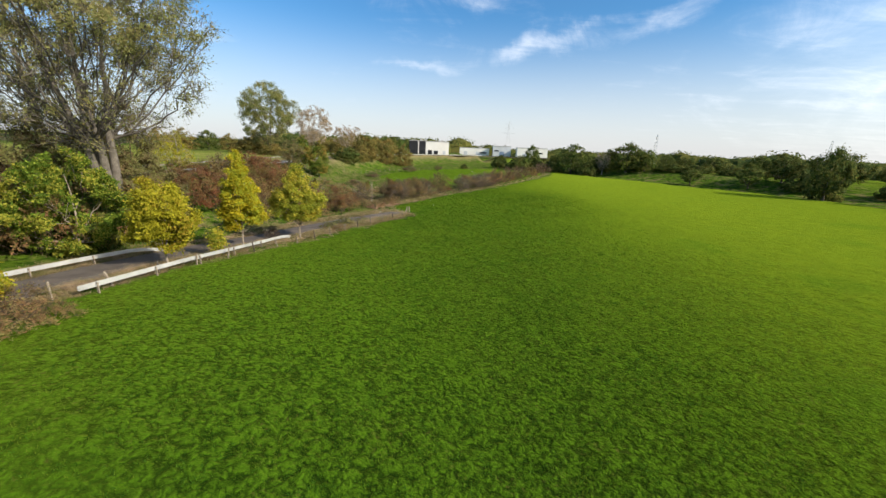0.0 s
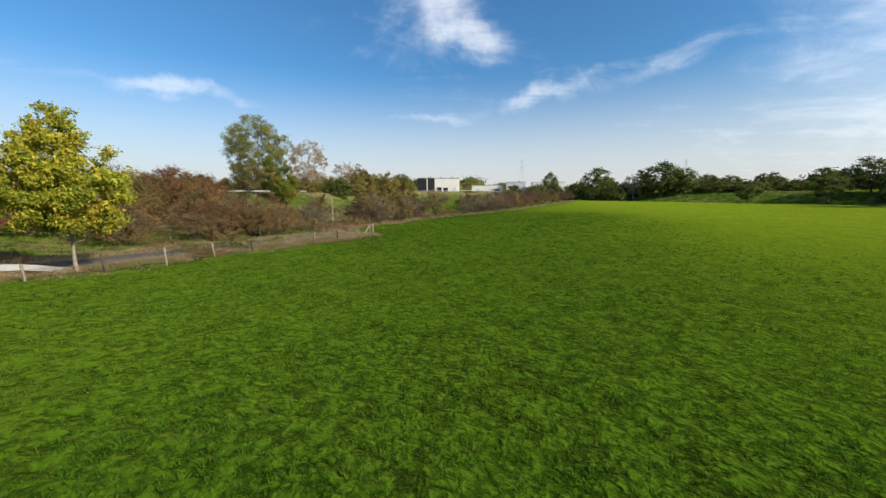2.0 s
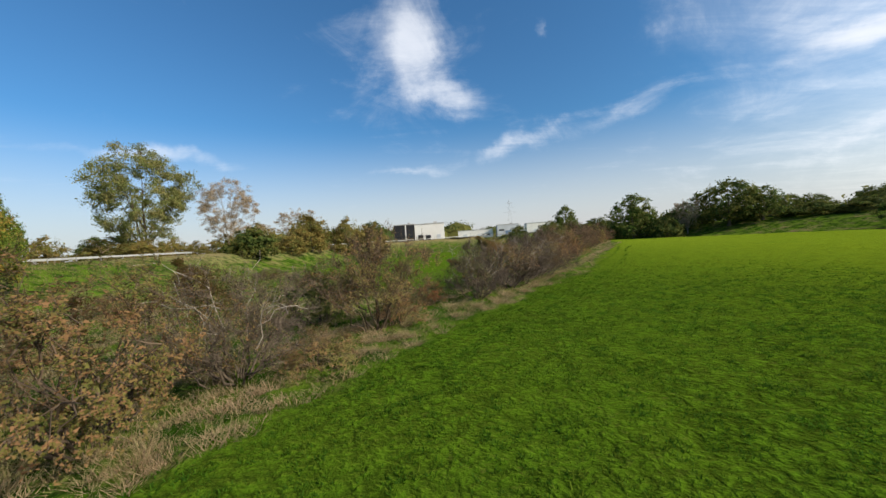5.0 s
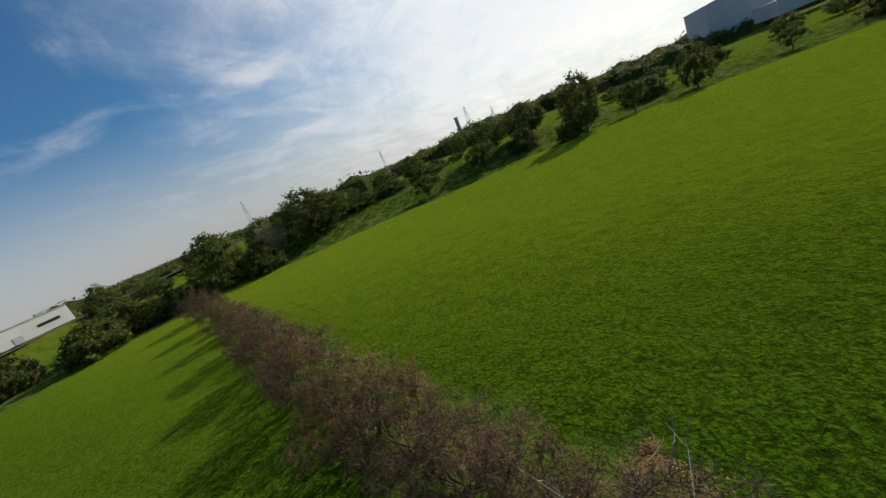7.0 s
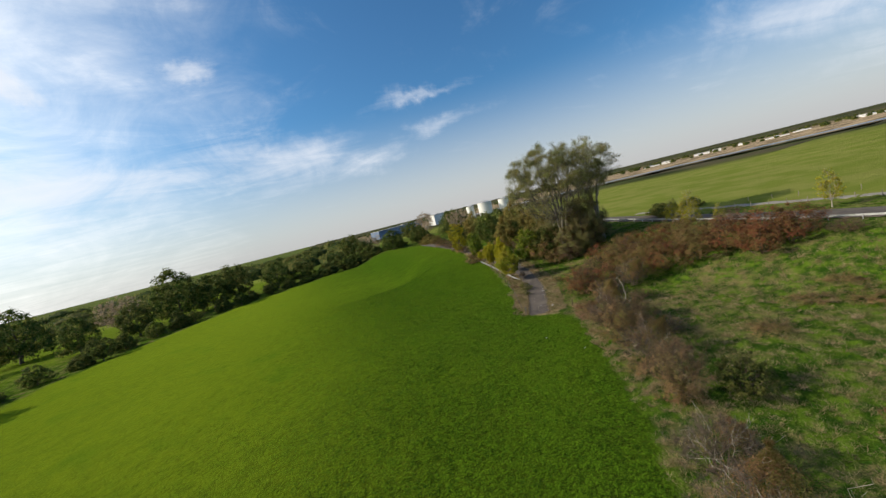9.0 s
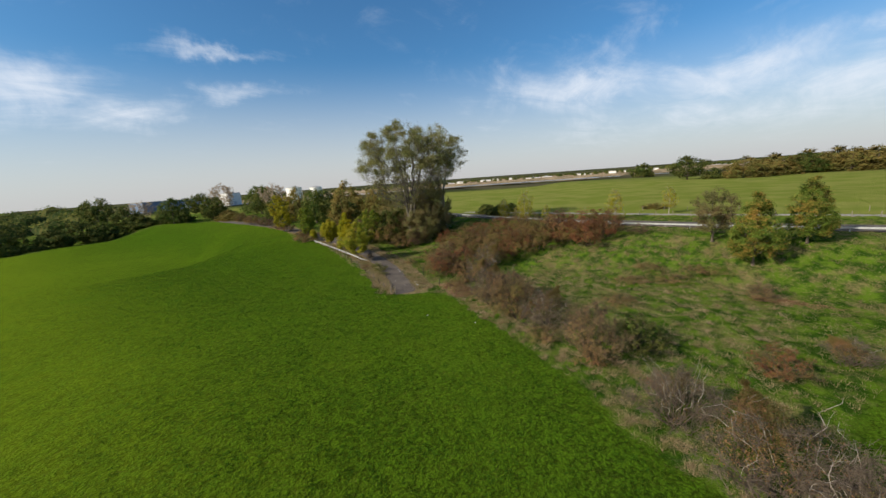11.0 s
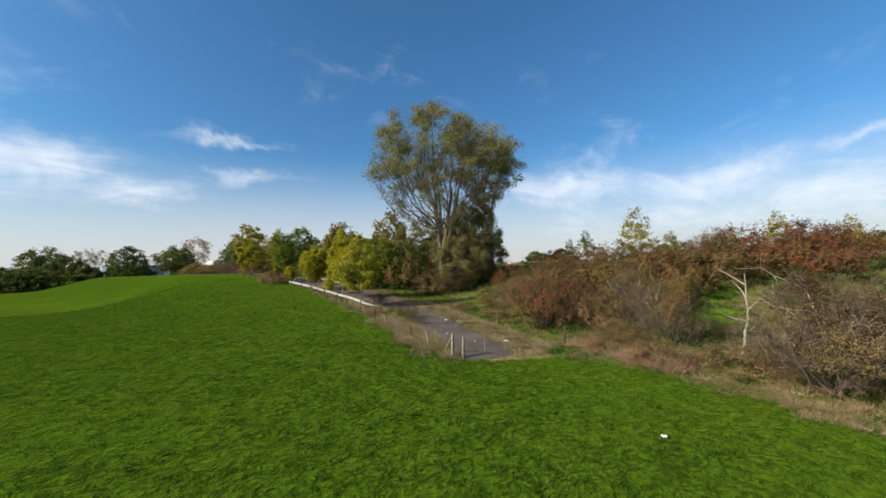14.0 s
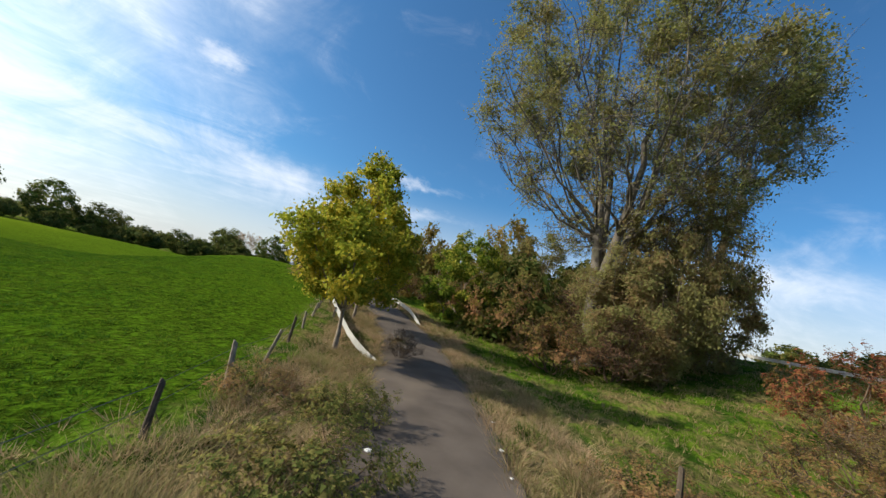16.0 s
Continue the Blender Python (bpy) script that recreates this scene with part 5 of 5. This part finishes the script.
pasture_fence([(-38, 140), (-33, 156), (-26, 176), (-14, 196), (6, 214)], "line of grey wooden posts along the paddock")
pasture_fence([(-69.5, 62), (-68.5, 95), (-69, 130), (-72, 170)], "line of pale wooden posts beside the farm path", 3.5)
pasture_fence([(-78, 60), (-79, 95), (-79, 150)], "line of low wooden posts at the pasture's edge", 5.0)


# ---- far buildings ----
def shed(name, x, y, z, turn, wide, deep, high, wall_mat, label, doors=(), windows=(), parapet=0.6, category="building"):
    """A flat-roofed hall: walls, roof, parapet, doors and windows."""
    root = tagged(new(name), label, category)
    root.matrix_basis = pose(x, y, z, 0, 0, turn)
    bm = bmesh.new()
    box(bm, (wide, deep, high), Matrix.Translation((0, 0, high / 2)))
    bmesh.ops.bevel(bm, geom=bm.edges[:], offset=0.12, segments=1)
    part("wall", bm, wall_mat, root)
    bm = bmesh.new()
    box(bm, (wide + 0.4, deep + 0.4, parapet), Matrix.Translation((0, 0, high + parapet / 2 + 0.004)))
    box(bm, (wide * 0.12, deep * 0.2, 1.2), Matrix.Translation((wide * 0.2, 0, high + parapet + 0.6)))
    part("roof", bm, ROOF, root)
    for off, low, w, h, mat in doors:
        bm = bmesh.new()
        box(bm, (w, 0.3, h), Matrix.Translation((off, -deep / 2 - 0.08, low + h / 2)))
        part("door", bm, mat, root)
    for off, low, w, h in windows:
        bm = bmesh.new()
        box(bm, (w, 0.2, h), Matrix.Translation((off, -deep / 2 - 0.06, low + h / 2)))
        part("window", bm, GLASS, root)
    return root


def pylon(x, y, z, high, turn):
    root = tagged(new("pylon"), "grey steel lattice power pylon on the horizon", "pylon", "power line")
    root.matrix_basis = pose(x, y, z, 0, 0, turn)
    bm = bmesh.new()

    def bar(a, b, r=0.22):
        way = Vector(b) - Vector(a)
        bmesh.ops.create_cone(bm, segments=4, radius1=r, radius2=r, depth=way.length, matrix=Matrix.Translation((Vector(a) + Vector(b)) / 2) @ way.to_track_quat("Z", "Y").to_matrix().to_4x4())

    levels = [(0.0, 0.10), (0.25, 0.065), (0.45, 0.045), (0.65, 0.03), (0.8, 0.024), (0.92, 0.018), (1.0, 0.004)]
    corners = [(-1, -1), (1, -1), (1, 1), (-1, 1)]
    for (k0, w0), (k1, w1) in zip(levels, levels[1:]):
        for n, (cx, cy) in enumerate(corners):
            dx, dy = corners[(n + 1) % 4]
            a, b = (cx * w0 * high, cy * w0 * high, k0 * high), (cx * w1 * high, cy * w1 * high, k1 * high)
            bar(a, b, 0.06)
            bar(a, (dx * w1 * high, dy * w1 * high, k1 * high), 0.045)
    part("tower", bm, STEEL, root)
    for k, w in ((0.66, 0.20), (0.80, 0.16), (0.92, 0.11)):
        bm = bmesh.new()
        for s in (-1, 1):
            bar((0, 0, (k + 0.02) * high), (s * w * high, 0, k * high), 0.06)
            bar((0, 0, (k - 0.03) * high), (s * w * high, 0, k * high), 0.05)
        part("arm", bm, STEEL, root)


def stack(x, y, z, high, r, label):
    root = tagged(new("chimney"), label, "chimney")
    root.location = (x, y, z)
    bm = bmesh.new()
    bmesh.ops.create_cone(bm, cap_ends=True, segments=14, radius1=r, radius2=r * 0.75, depth=high, matrix=Matrix.Translation((0, 0, high / 2)))
    part("shaft", bm, ROOF, root)
    bm = bmesh.new()
    bmesh.ops.create_cone(bm, cap_ends=True, segments=14, radius1=r * 0.95, radius2=r * 0.95, depth=1.0, matrix=Matrix.Translation((0, 0, high - 1.2)))
    part("collar", bm, STEEL, root)


def tank(x, y, z, r, high):
    root = tagged(new("storage_tank"), "white round storage tank with a low conical roof", "tank", "storage tanks")
    root.location = (x, y, z)
    bm = bmesh.new()
    bmesh.ops.create_cone(bm, cap_ends=True, segments=32, radius1=r, radius2=r, depth=high, matrix=Matrix.Translation((0, 0, high / 2)))
    part("shell", bm, WHITE_WALL, root)
    bm = bmesh.new()
    bmesh.ops.create_cone(bm, cap_ends=True, segments=32, radius1=r * 1.01, radius2=0.3, depth=r * 0.25, matrix=Matrix.Translation((0, 0, high + r * 0.125)))
    part("roof", bm, ROOF, root)


def buildings():
    shed("warehouse", -8.6, 334, 3.0, 0, 19.5, 20, 10.2, WHITE_WALL, "white industrial hall with a black corner", ((-6.0, 0, 3.4, 3.4, BLACK_WALL), (-1.0, 0, 3.4, 3.0, BLACK_WALL), (6.0, 0, 2.4, 3, GREY_WALL)), ())
    shed("office_block", -25.4, 332, 3.0, 0, 13.6, 16, 10.6, BLACK_WALL, "black-clad office corner of the hall", ((1.0, 0, 0.7, 10.4, WHITE_WALL),), ((-3.5, 1, 3, 2), (4, 1, 3, 2)))
    shed("warehouse", 32, 452, 1.5, -4, 34, 20, 7.5, WHITE_WALL, "low white industrial hall", ((-10, 0, 4, 4, GREY_WALL), (4, 0, 4, 4, GREY_WALL)), ((10, 2, 8, 1.5),))
    shed("warehouse", 62, 440, 1.5, -4, 20, 18, 10.5, GREY_WALL, "dark grey industrial hall", ((0, 0, 5, 5, BLUE_WALL),), ((-6, 5, 5, 1.5),))
    shed("warehouse", 92, 420, 1.5, -6, 32, 20, 9.5, WHITE_WALL, "white industrial hall behind the hedge", ((-8, 0, 4, 4, GREY_WALL),), ((6, 4, 10, 1.5),))
    shed("warehouse", 396, 2, 0, 98, 48, 40, 25.0, GREY_WALL, "tall pale grey warehouse in the haze", ((-10, 0, 5, 5, WHITE_WALL), (6, 0, 5, 5, WHITE_WALL)))
    shed("factory_hall", 352, -62, 0, 102, 130, 24, 8.5, GREY_WALL, "long low factory hall with pale blue cladding", ((-40, 0, 6, 5, BLUE_WALL), (0, 0, 6, 5, BLUE_WALL), (30, 0, 6, 5, BLUE_WALL), (52, 0, 20, 6, BLUE_WALL)))
    shed("depot", -110, -480, 0, 200, 84, 26, 12, BLUE_WALL, "long blue industrial depot far off", ((-20, 0, 6, 6, WHITE_WALL), (10, 0, 6, 6, WHITE_WALL)))
    shed("depot", -168, -440, 0, 200, 20, 16, 16, WHITE_WALL, "white industrial block far off", ((0, 0, 4, 5, GREY_WALL),))
    stack(311, -207, 0, 44, 1.6, "slim grey factory chimney")
    stack(295, -199, 0, 43, 1.6, "slim grey factory chimney")
    stack(487, 268, 0, 32, 3.0, "thick concrete chimney behind the woods")
    for x, y, r, h in ((-192, -311, 9, 17), (-214, -300, 7, 16), (-176, -322, 5, 16)):
        tank(x, y, 0, r, h)
    pylon(92, 590, 0, 50, 10)
    pylon(256, 259, 0, 23, 40)
    pylon(166, 308, 0, 25, 40)
    pylon(239, 182, 0, 25, 40)
    pylon(347, 190, 0, 22, 40)
    rng = random.Random(12)
    for n in range(16):
        a = radians(230 + n * 2.7 + rng.uniform(-1, 1))
        d = rng.uniform(900, 1000)
        shed("depot", -20 + d * math.sin(a), 80 + d * math.cos(a), -2.0, 180 - math.degrees(a), rng.uniform(10, 42), 20, rng.uniform(3, 7), WHITE_WALL, "low white sheds beyond the river", ((0, 0, 6, 5, GREY_WALL),))


buildings()


# ---- small things ----
def dead_tree():
    rng = np.random.default_rng(81)
    root = tagged(new("dead_tree"), "bleached dead sapling standing in the hedge", "tree")
    wood = Tubes()
    stem = bend(rng, (0, 0, -0.3), (0.3, 0.2, 3.6), 9, 0.08)
    wood.add(stem, np.linspace(0.085, 0.014, 9), 7)
    for i in (3, 4, 5, 6, 7):
        u = rng.normal(0, 0.6, 3)
        wood.add(bend(rng, stem[i], stem[i] + np.array([u[0], u[1], 0.7]), 5, 0.15), np.linspace(0.036, 0.007, 5), 5)
    wood.mesh("trunk", PALE_BARK, root)
    put(root, -15.8, 78.8, 40, 1.28)


def stakes():
    """Pale sticks and canes at the end of the track."""
    rng = np.random.default_rng(82)
    for x, y, high, r, fork in ((-8.6, 66.6, 0.95, 0.02, True), (-9.6, 67.4, 1.0, 0.013, False), (-10.6, 67.3, 1.35, 0.014, False), (-8.2, 63.0, 1.0, 0.02, False)):
        root = tagged(new("stake"), "thin bleached stick standing at the track's end", "stick", "sticks at the track's end")
        wood = Tubes()
        stem = bend(rng, (0, 0, -0.2), (0.03, 0.0, high * (0.45 if fork else 1.0)), 5, 0.05)
        wood.add(stem, np.linspace(r, r * 0.7, 5), 5)
        if fork:
            for s in (-1, 1):
                wood.add(bend(rng, stem[-1], (s * 0.17, 0.05 * s, high), 5, 0.08), np.linspace(r * 0.8, r * 0.3, 5), 5)
        wood.mesh("stick", PALE_BARK, root)
        put(root, x, y, 30, 1.0, 0.0)


def litter():
    rng = np.random.default_rng(83)
    places = [(-11.7, 66.3, 0.3), (-12.6, 64.7, 0.14), (-12.9, 63.5, 0.12), (-14.6, 61.0, 0.16), (-15.6, 59.4, 0.13), (-15.9, 57.6, 0.2), (-16.9, 56.1, 0.14), (-18.3, 54.6, 0.12), (-11.2, 61.5, 0.12), (-10.4, 64.6, 0.1), (-19.5, 52.0, 0.14),
              (-13.1, 56.8, 0.09), (-14.4, 59.9, 0.08), (-2.4, 77.2, 0.16), (-3.4, 84.0, 0.12), (-12.0, 60.2, 0.08), (-20.6, 50.2, 0.12), (-16.3, 58.6, 0.10), (-17.6, 55.2, 0.09), (-18.8, 53.2, 0.11), (-14.0, 62.2, 0.10), (-15.1, 60.3, 0.08), (-14.9, 54.2, 0.10), (-16.0, 52.2, 0.12), (-16.9, 50.4, 0.08), (-13.6, 58.0, 0.07)]
    for x, y, r in places:
        bm = bmesh.new()
        bmesh.ops.create_icosphere(bm, subdivisions=2, radius=r * 0.55)
        for v in bm.verts:
            v.co *= 1 + rng.normal(0, 0.22)
            v.co.z = v.co.z * 0.38 + r * 0.3
        me = bpy.data.meshes.new("litter")
        bm.to_mesh(me)
        bm.free()
        me.materials.append(LITTER)
        ob = tagged(new("litter", me), "crumpled white plastic rubbish on the track's verge", "litter", "rubbish along the track")
        d, _ = line_distance(np.array([x]), np.array([y]), TRACK)
        lift = 0.06 if d[0] < 1.5 and y < 67 else 0.0
        ob.matrix_basis = pose(x, y, float(land(x, y)) + lift, 0, 0, rng.uniform(0, 360))


def fallen_branches():
    """Reddish cut brush lying in the paddock."""
    rng = np.random.default_rng(85)
    root = tagged(new("brush_pile"), "reddish heap of cut brushwood in the grass", "brushwood")
    wood = Tubes()
    for _ in range(160):
        a = np.array([rng.normal(0, 2.2), rng.normal(0, 0.5), rng.uniform(0, 0.35)])
        w = np.array([rng.normal(0, 1), rng.normal(0, 0.5), rng.normal(0, 0.12)]) * 0.8
        wood.add(bend(rng, a - w, a + w, 4, 0.1), np.linspace(0.022, 0.008, 4), 4)
    wood.mesh("brushwood", LEAF_LITTER, root)
    put(root, -26.6, 111.8, 84, 0.85)


def van():
    root = tagged(new("van"), "small white van standing on the road by the hall", "van")
    root.matrix_basis = pose(-33, 270, 3.0, 0, 0, 60)
    bm = bmesh.new()
    box(bm, (4.6, 1.8, 0.9), Matrix.Translation((0, 0, 0.8)))
    box(bm, (3.5, 1.7, 0.85), Matrix.Translation((-0.4, 0, 1.6)))
    bmesh.ops.bevel(bm, geom=bm.edges[:], offset=0.15, segments=2)
    part("body", bm, PAINT_WHITE, root)
    bm = bmesh.new()
    box(bm, (0.1, 1.5, 0.55), Matrix.Translation((1.36, 0, 1.6)))
    part("windscreen", bm, GLASS, root)
    for x in (-1.4, 1.4):
        for y in (-0.85, 0.85):
            bm = bmesh.new()
            bmesh.ops.create_cone(bm, cap_ends=True, segments=16, radius1=0.33, radius2=0.33, depth=0.2, matrix=Matrix.Translation((x, y, 0.33)) @ Matrix.Rotation(radians(90), 4, "X"))
            part("wheel", bm, RUBBER, root)


dead_tree()
stakes()
litter()
fallen_branches()
van()


# ---- grass ----
def tuft_mesh(rng, x, y, high, width, blades, lean, radius=0.05):
    """Bent blades of grass in tufts: vertices and triangles."""
    n = len(x)
    x, y, high = np.repeat(x, blades), np.repeat(y, blades), np.repeat(high, blades) * rng.uniform(0.5, 1.15, n * blades)
    a = rng.uniform(0, 2 * math.pi, n * blades)
    off = radius * rng.uniform(0, 1, len(a))
    x, y = x + np.cos(a) * off, y + np.sin(a) * off
    z = land(x, y) - 0.02
    out = np.stack([np.cos(a), np.sin(a), np.zeros(len(a))], 1)
    turn = a + rng.normal(0, 0.7, len(a))
    side = np.stack([-np.sin(turn), np.cos(turn), np.zeros(len(a))], 1) * width
    foot = np.stack([x, y, z], 1)
    tilt = (lean * rng.uniform(0.2, 1.6, len(a)) * high)[:, None]
    tip = foot + out * tilt + np.array([0, 0, 1.0]) * (high * rng.uniform(0.7, 1.0, len(a)))[:, None]
    v = np.stack([foot - side, foot + side, tip], 1).reshape(-1, 3)
    return v, np.arange(len(a) * 3).reshape(-1, 3)


def along(rng, line, n, low, high):
    """Random places on both sides of a line, between two distances from it."""
    c = smooth_line(line, 0.5)
    k = rng.integers(0, len(c) - 1, n)
    t = c[k + 1] - c[k]
    t /= np.hypot(*t.T)[:, None]
    d = rng.uniform(low, high, n) * rng.choice((-1, 1), n)
    p = c[k] + t * rng.uniform(0, 0.5, n)[:, None] + np.stack([-t[:, 1], t[:, 0]], 1) * d[:, None]
    return p[:, 0], p[:, 1]


def off_track(x, y):
    d, _ = line_distance(x, y, TRACK)
    return ~((d < 1.8) & (y < 68.3))


def build_grass():
    rng = np.random.default_rng(91)
    # Meadow: a close sward along the middle of the field and before the track, thinner away from it.
    n = 440000
    x, y = rng.uniform(-24, 40, n), rng.uniform(0, 130, n)
    lush, dry, far, sand = zones(x, y)
    swale, _ = line_distance(x, y, [(3, 6), (4, 40), (3, 70), (6, 104)])
    apron, _ = line_distance(x, y, [(30, 98), (11, 79), (-6, 66)])
    close = np.maximum(smooth(30, 2, swale), smooth(30, 2, apron))
    clump = 0.4 * wobble(x, y, 1.6, 15) + 0.9 * wobble(x, y, 0.6, 18) + 0.3 * wobble(x, y, 6, 16)
    keep = (lush > 0.5) & (clump > -0.35) & (rng.uniform(0, 1, n) < (0.10 + 0.90 * close) * smooth(40, 20, x) * smooth(130, 98, y))
    x, y, clump = x[keep], y[keep], clump[keep]
    v, f = tuft_mesh(rng, x, y, np.clip(0.10 + 0.06 * clump, 0.05, 0.20), 0.017, 4, 0.8, 0.10)
    tagged(mesh_object("meadow_grass", v, f, BLADE), "short lush green meadow grass", "grass", kind="stuff")
    # Longer tufts along the old wheel ruts beside the hedge.
    line = smooth_line(HEDGE[2:9], 0.35)
    way = np.gradient(line, axis=0)
    way /= np.hypot(*way.T)[:, None]
    side = np.stack([way[:, 1], -way[:, 0]], 1)
    ruts = np.concatenate([line + side * (off + 0.25 * np.sin(np.arange(len(line)) * 0.05 + off))[:, None] for off in (4.2, 4.5, 6.1, 6.4)])
    ruts = ruts + rng.normal(0, 0.08, ruts.shape)
    v, f = tuft_mesh(rng, ruts[:, 0], ruts[:, 1], rng.uniform(0.07, 0.18, len(ruts)), 0.014, 7, 0.9, 0.16)
    tagged(mesh_object("rut_grass", v, f, BLADE), "longer green grass along old wheel ruts", "grass", kind="stuff")
    # Dry grass on the verges and under the hedge.
    tx, ty = along(rng, TRACK[:8], 7800, 1.6, 4.6)
    hx, hy = along(rng, HEDGE, 3600, 0.0, 2.4)
    ex, ey = along(rng, FIELD_WEST[4:], 900, 0.0, 0.9)
    bx, by = along(rng, HEDGE[3:6], 500, 1.2, 3.0)
    wx, wy = rng.uniform(-40, 0, 8600), rng.uniform(78, 112, 8600)
    fx, fy = along(rng, FIELD_WEST[10:15], 700, 0.2, 1.8)
    x, y = np.concatenate([tx, hx, ex, bx, fx, wx]), np.concatenate([ty, hy, ey, by, fy, wy])
    lush, dry, far, sand = zones(x, y)
    tussock = wobble(x, y, 2.6, 19) + 0.6 * wobble(x, y, 1.1, 20)
    keep = off_track(x, y) & (lush < 0.75) & (tussock > np.where(y > 90, 0.12, -0.25))
    x, y, tussock = x[keep], y[keep], tussock[keep]
    v, f = tuft_mesh(rng, x, y, np.clip(0.26 + 0.42 * tussock, 0.17, 0.60), 0.0085, 20, 1.1, 0.26)
    tagged(mesh_object("dry_grass", v, f, STRAW), "tall straw-coloured dry grass", "grass", kind="stuff")
    # A taller stand of it along the fence, between the meadow and the track.
    x, y = along(rng, FIELD_WEST[6:8], 2600, 0.3, 2.2)
    keep = off_track(x, y) & (zones(x, y)[0] < 0.6) & (wobble(x, y, 2.0, 27) + 0.5 * wobble(x, y, 0.8, 28) > -0.35)
    x, y = x[keep], y[keep]
    v, f = tuft_mesh(rng, x, y, rng.uniform(0.40, 0.80, len(x)), 0.008, 14, 0.7, 0.26)
    tagged(mesh_object("verge_grass", v, f, STRAW), "tall dry grass standing along the wire fence", "grass", kind="stuff")
    # Green weeds among the dry grass of the verges.
    x, y = along(rng, TRACK[:8], 12500, 1.7, 4.6)
    keep = off_track(x, y) & (wobble(x, y, 2.2, 24) + 0.5 * wobble(x, y, 0.9, 25) > 0.05)
    x, y = x[keep], y[keep]
    v, f = tuft_mesh(rng, x, y, rng.uniform(0.10, 0.34, len(x)), 0.022, 9, 1.2, 0.22)
    tagged(mesh_object("verge_weeds", v, f, WILD_BLADE), "green weeds along the track's verges", "weeds", kind="stuff")
    # Tall reddish withered grass at the foot of the hedge.
    x, y = along(rng, [(-14.6, 70.6), (-12.4, 74.0), (-11.0, 77.4)], 1100, 0.0, 1.7)
    keep = (wobble(x, y, 2.4, 26) > -0.3) & (zones(x, y)[0] < 0.8)
    x, y = x[keep], y[keep]
    v, f = tuft_mesh(rng, x, y, rng.uniform(0.3, 0.8, len(x)), 0.010, 12, 0.8, 0.30)
    tagged(mesh_object("withered_grass", v, f, RUSTY_GRASS), "tall reddish withered grass at the hedge's foot", "grass", kind="stuff")
    # Rough grass on the slope.
    n = 56000
    x, y = rng.uniform(-52, 16, n), rng.uniform(28, 150, n)
    lush, dry, far, sand = zones(x, y)
    d_road, _ = line_distance(x, y, ROAD)
    keep = (lush < 0.4) & (d_road > 4.5) & off_track(x, y)
    x, y = x[keep], y[keep]
    v, f = tuft_mesh(rng, x, y, np.clip(0.26 + 0.24 * wobble(x, y, 5, 17) + 0.12 * wobble(x, y, 1.8, 21), 0.12, 0.6), 0.020, 5, 0.8, 0.16)
    tagged(mesh_object("rough_grass", v, f, WILD_BLADE), "rough mixed grass on the slope below the road", "grass", kind="stuff")


build_grass()
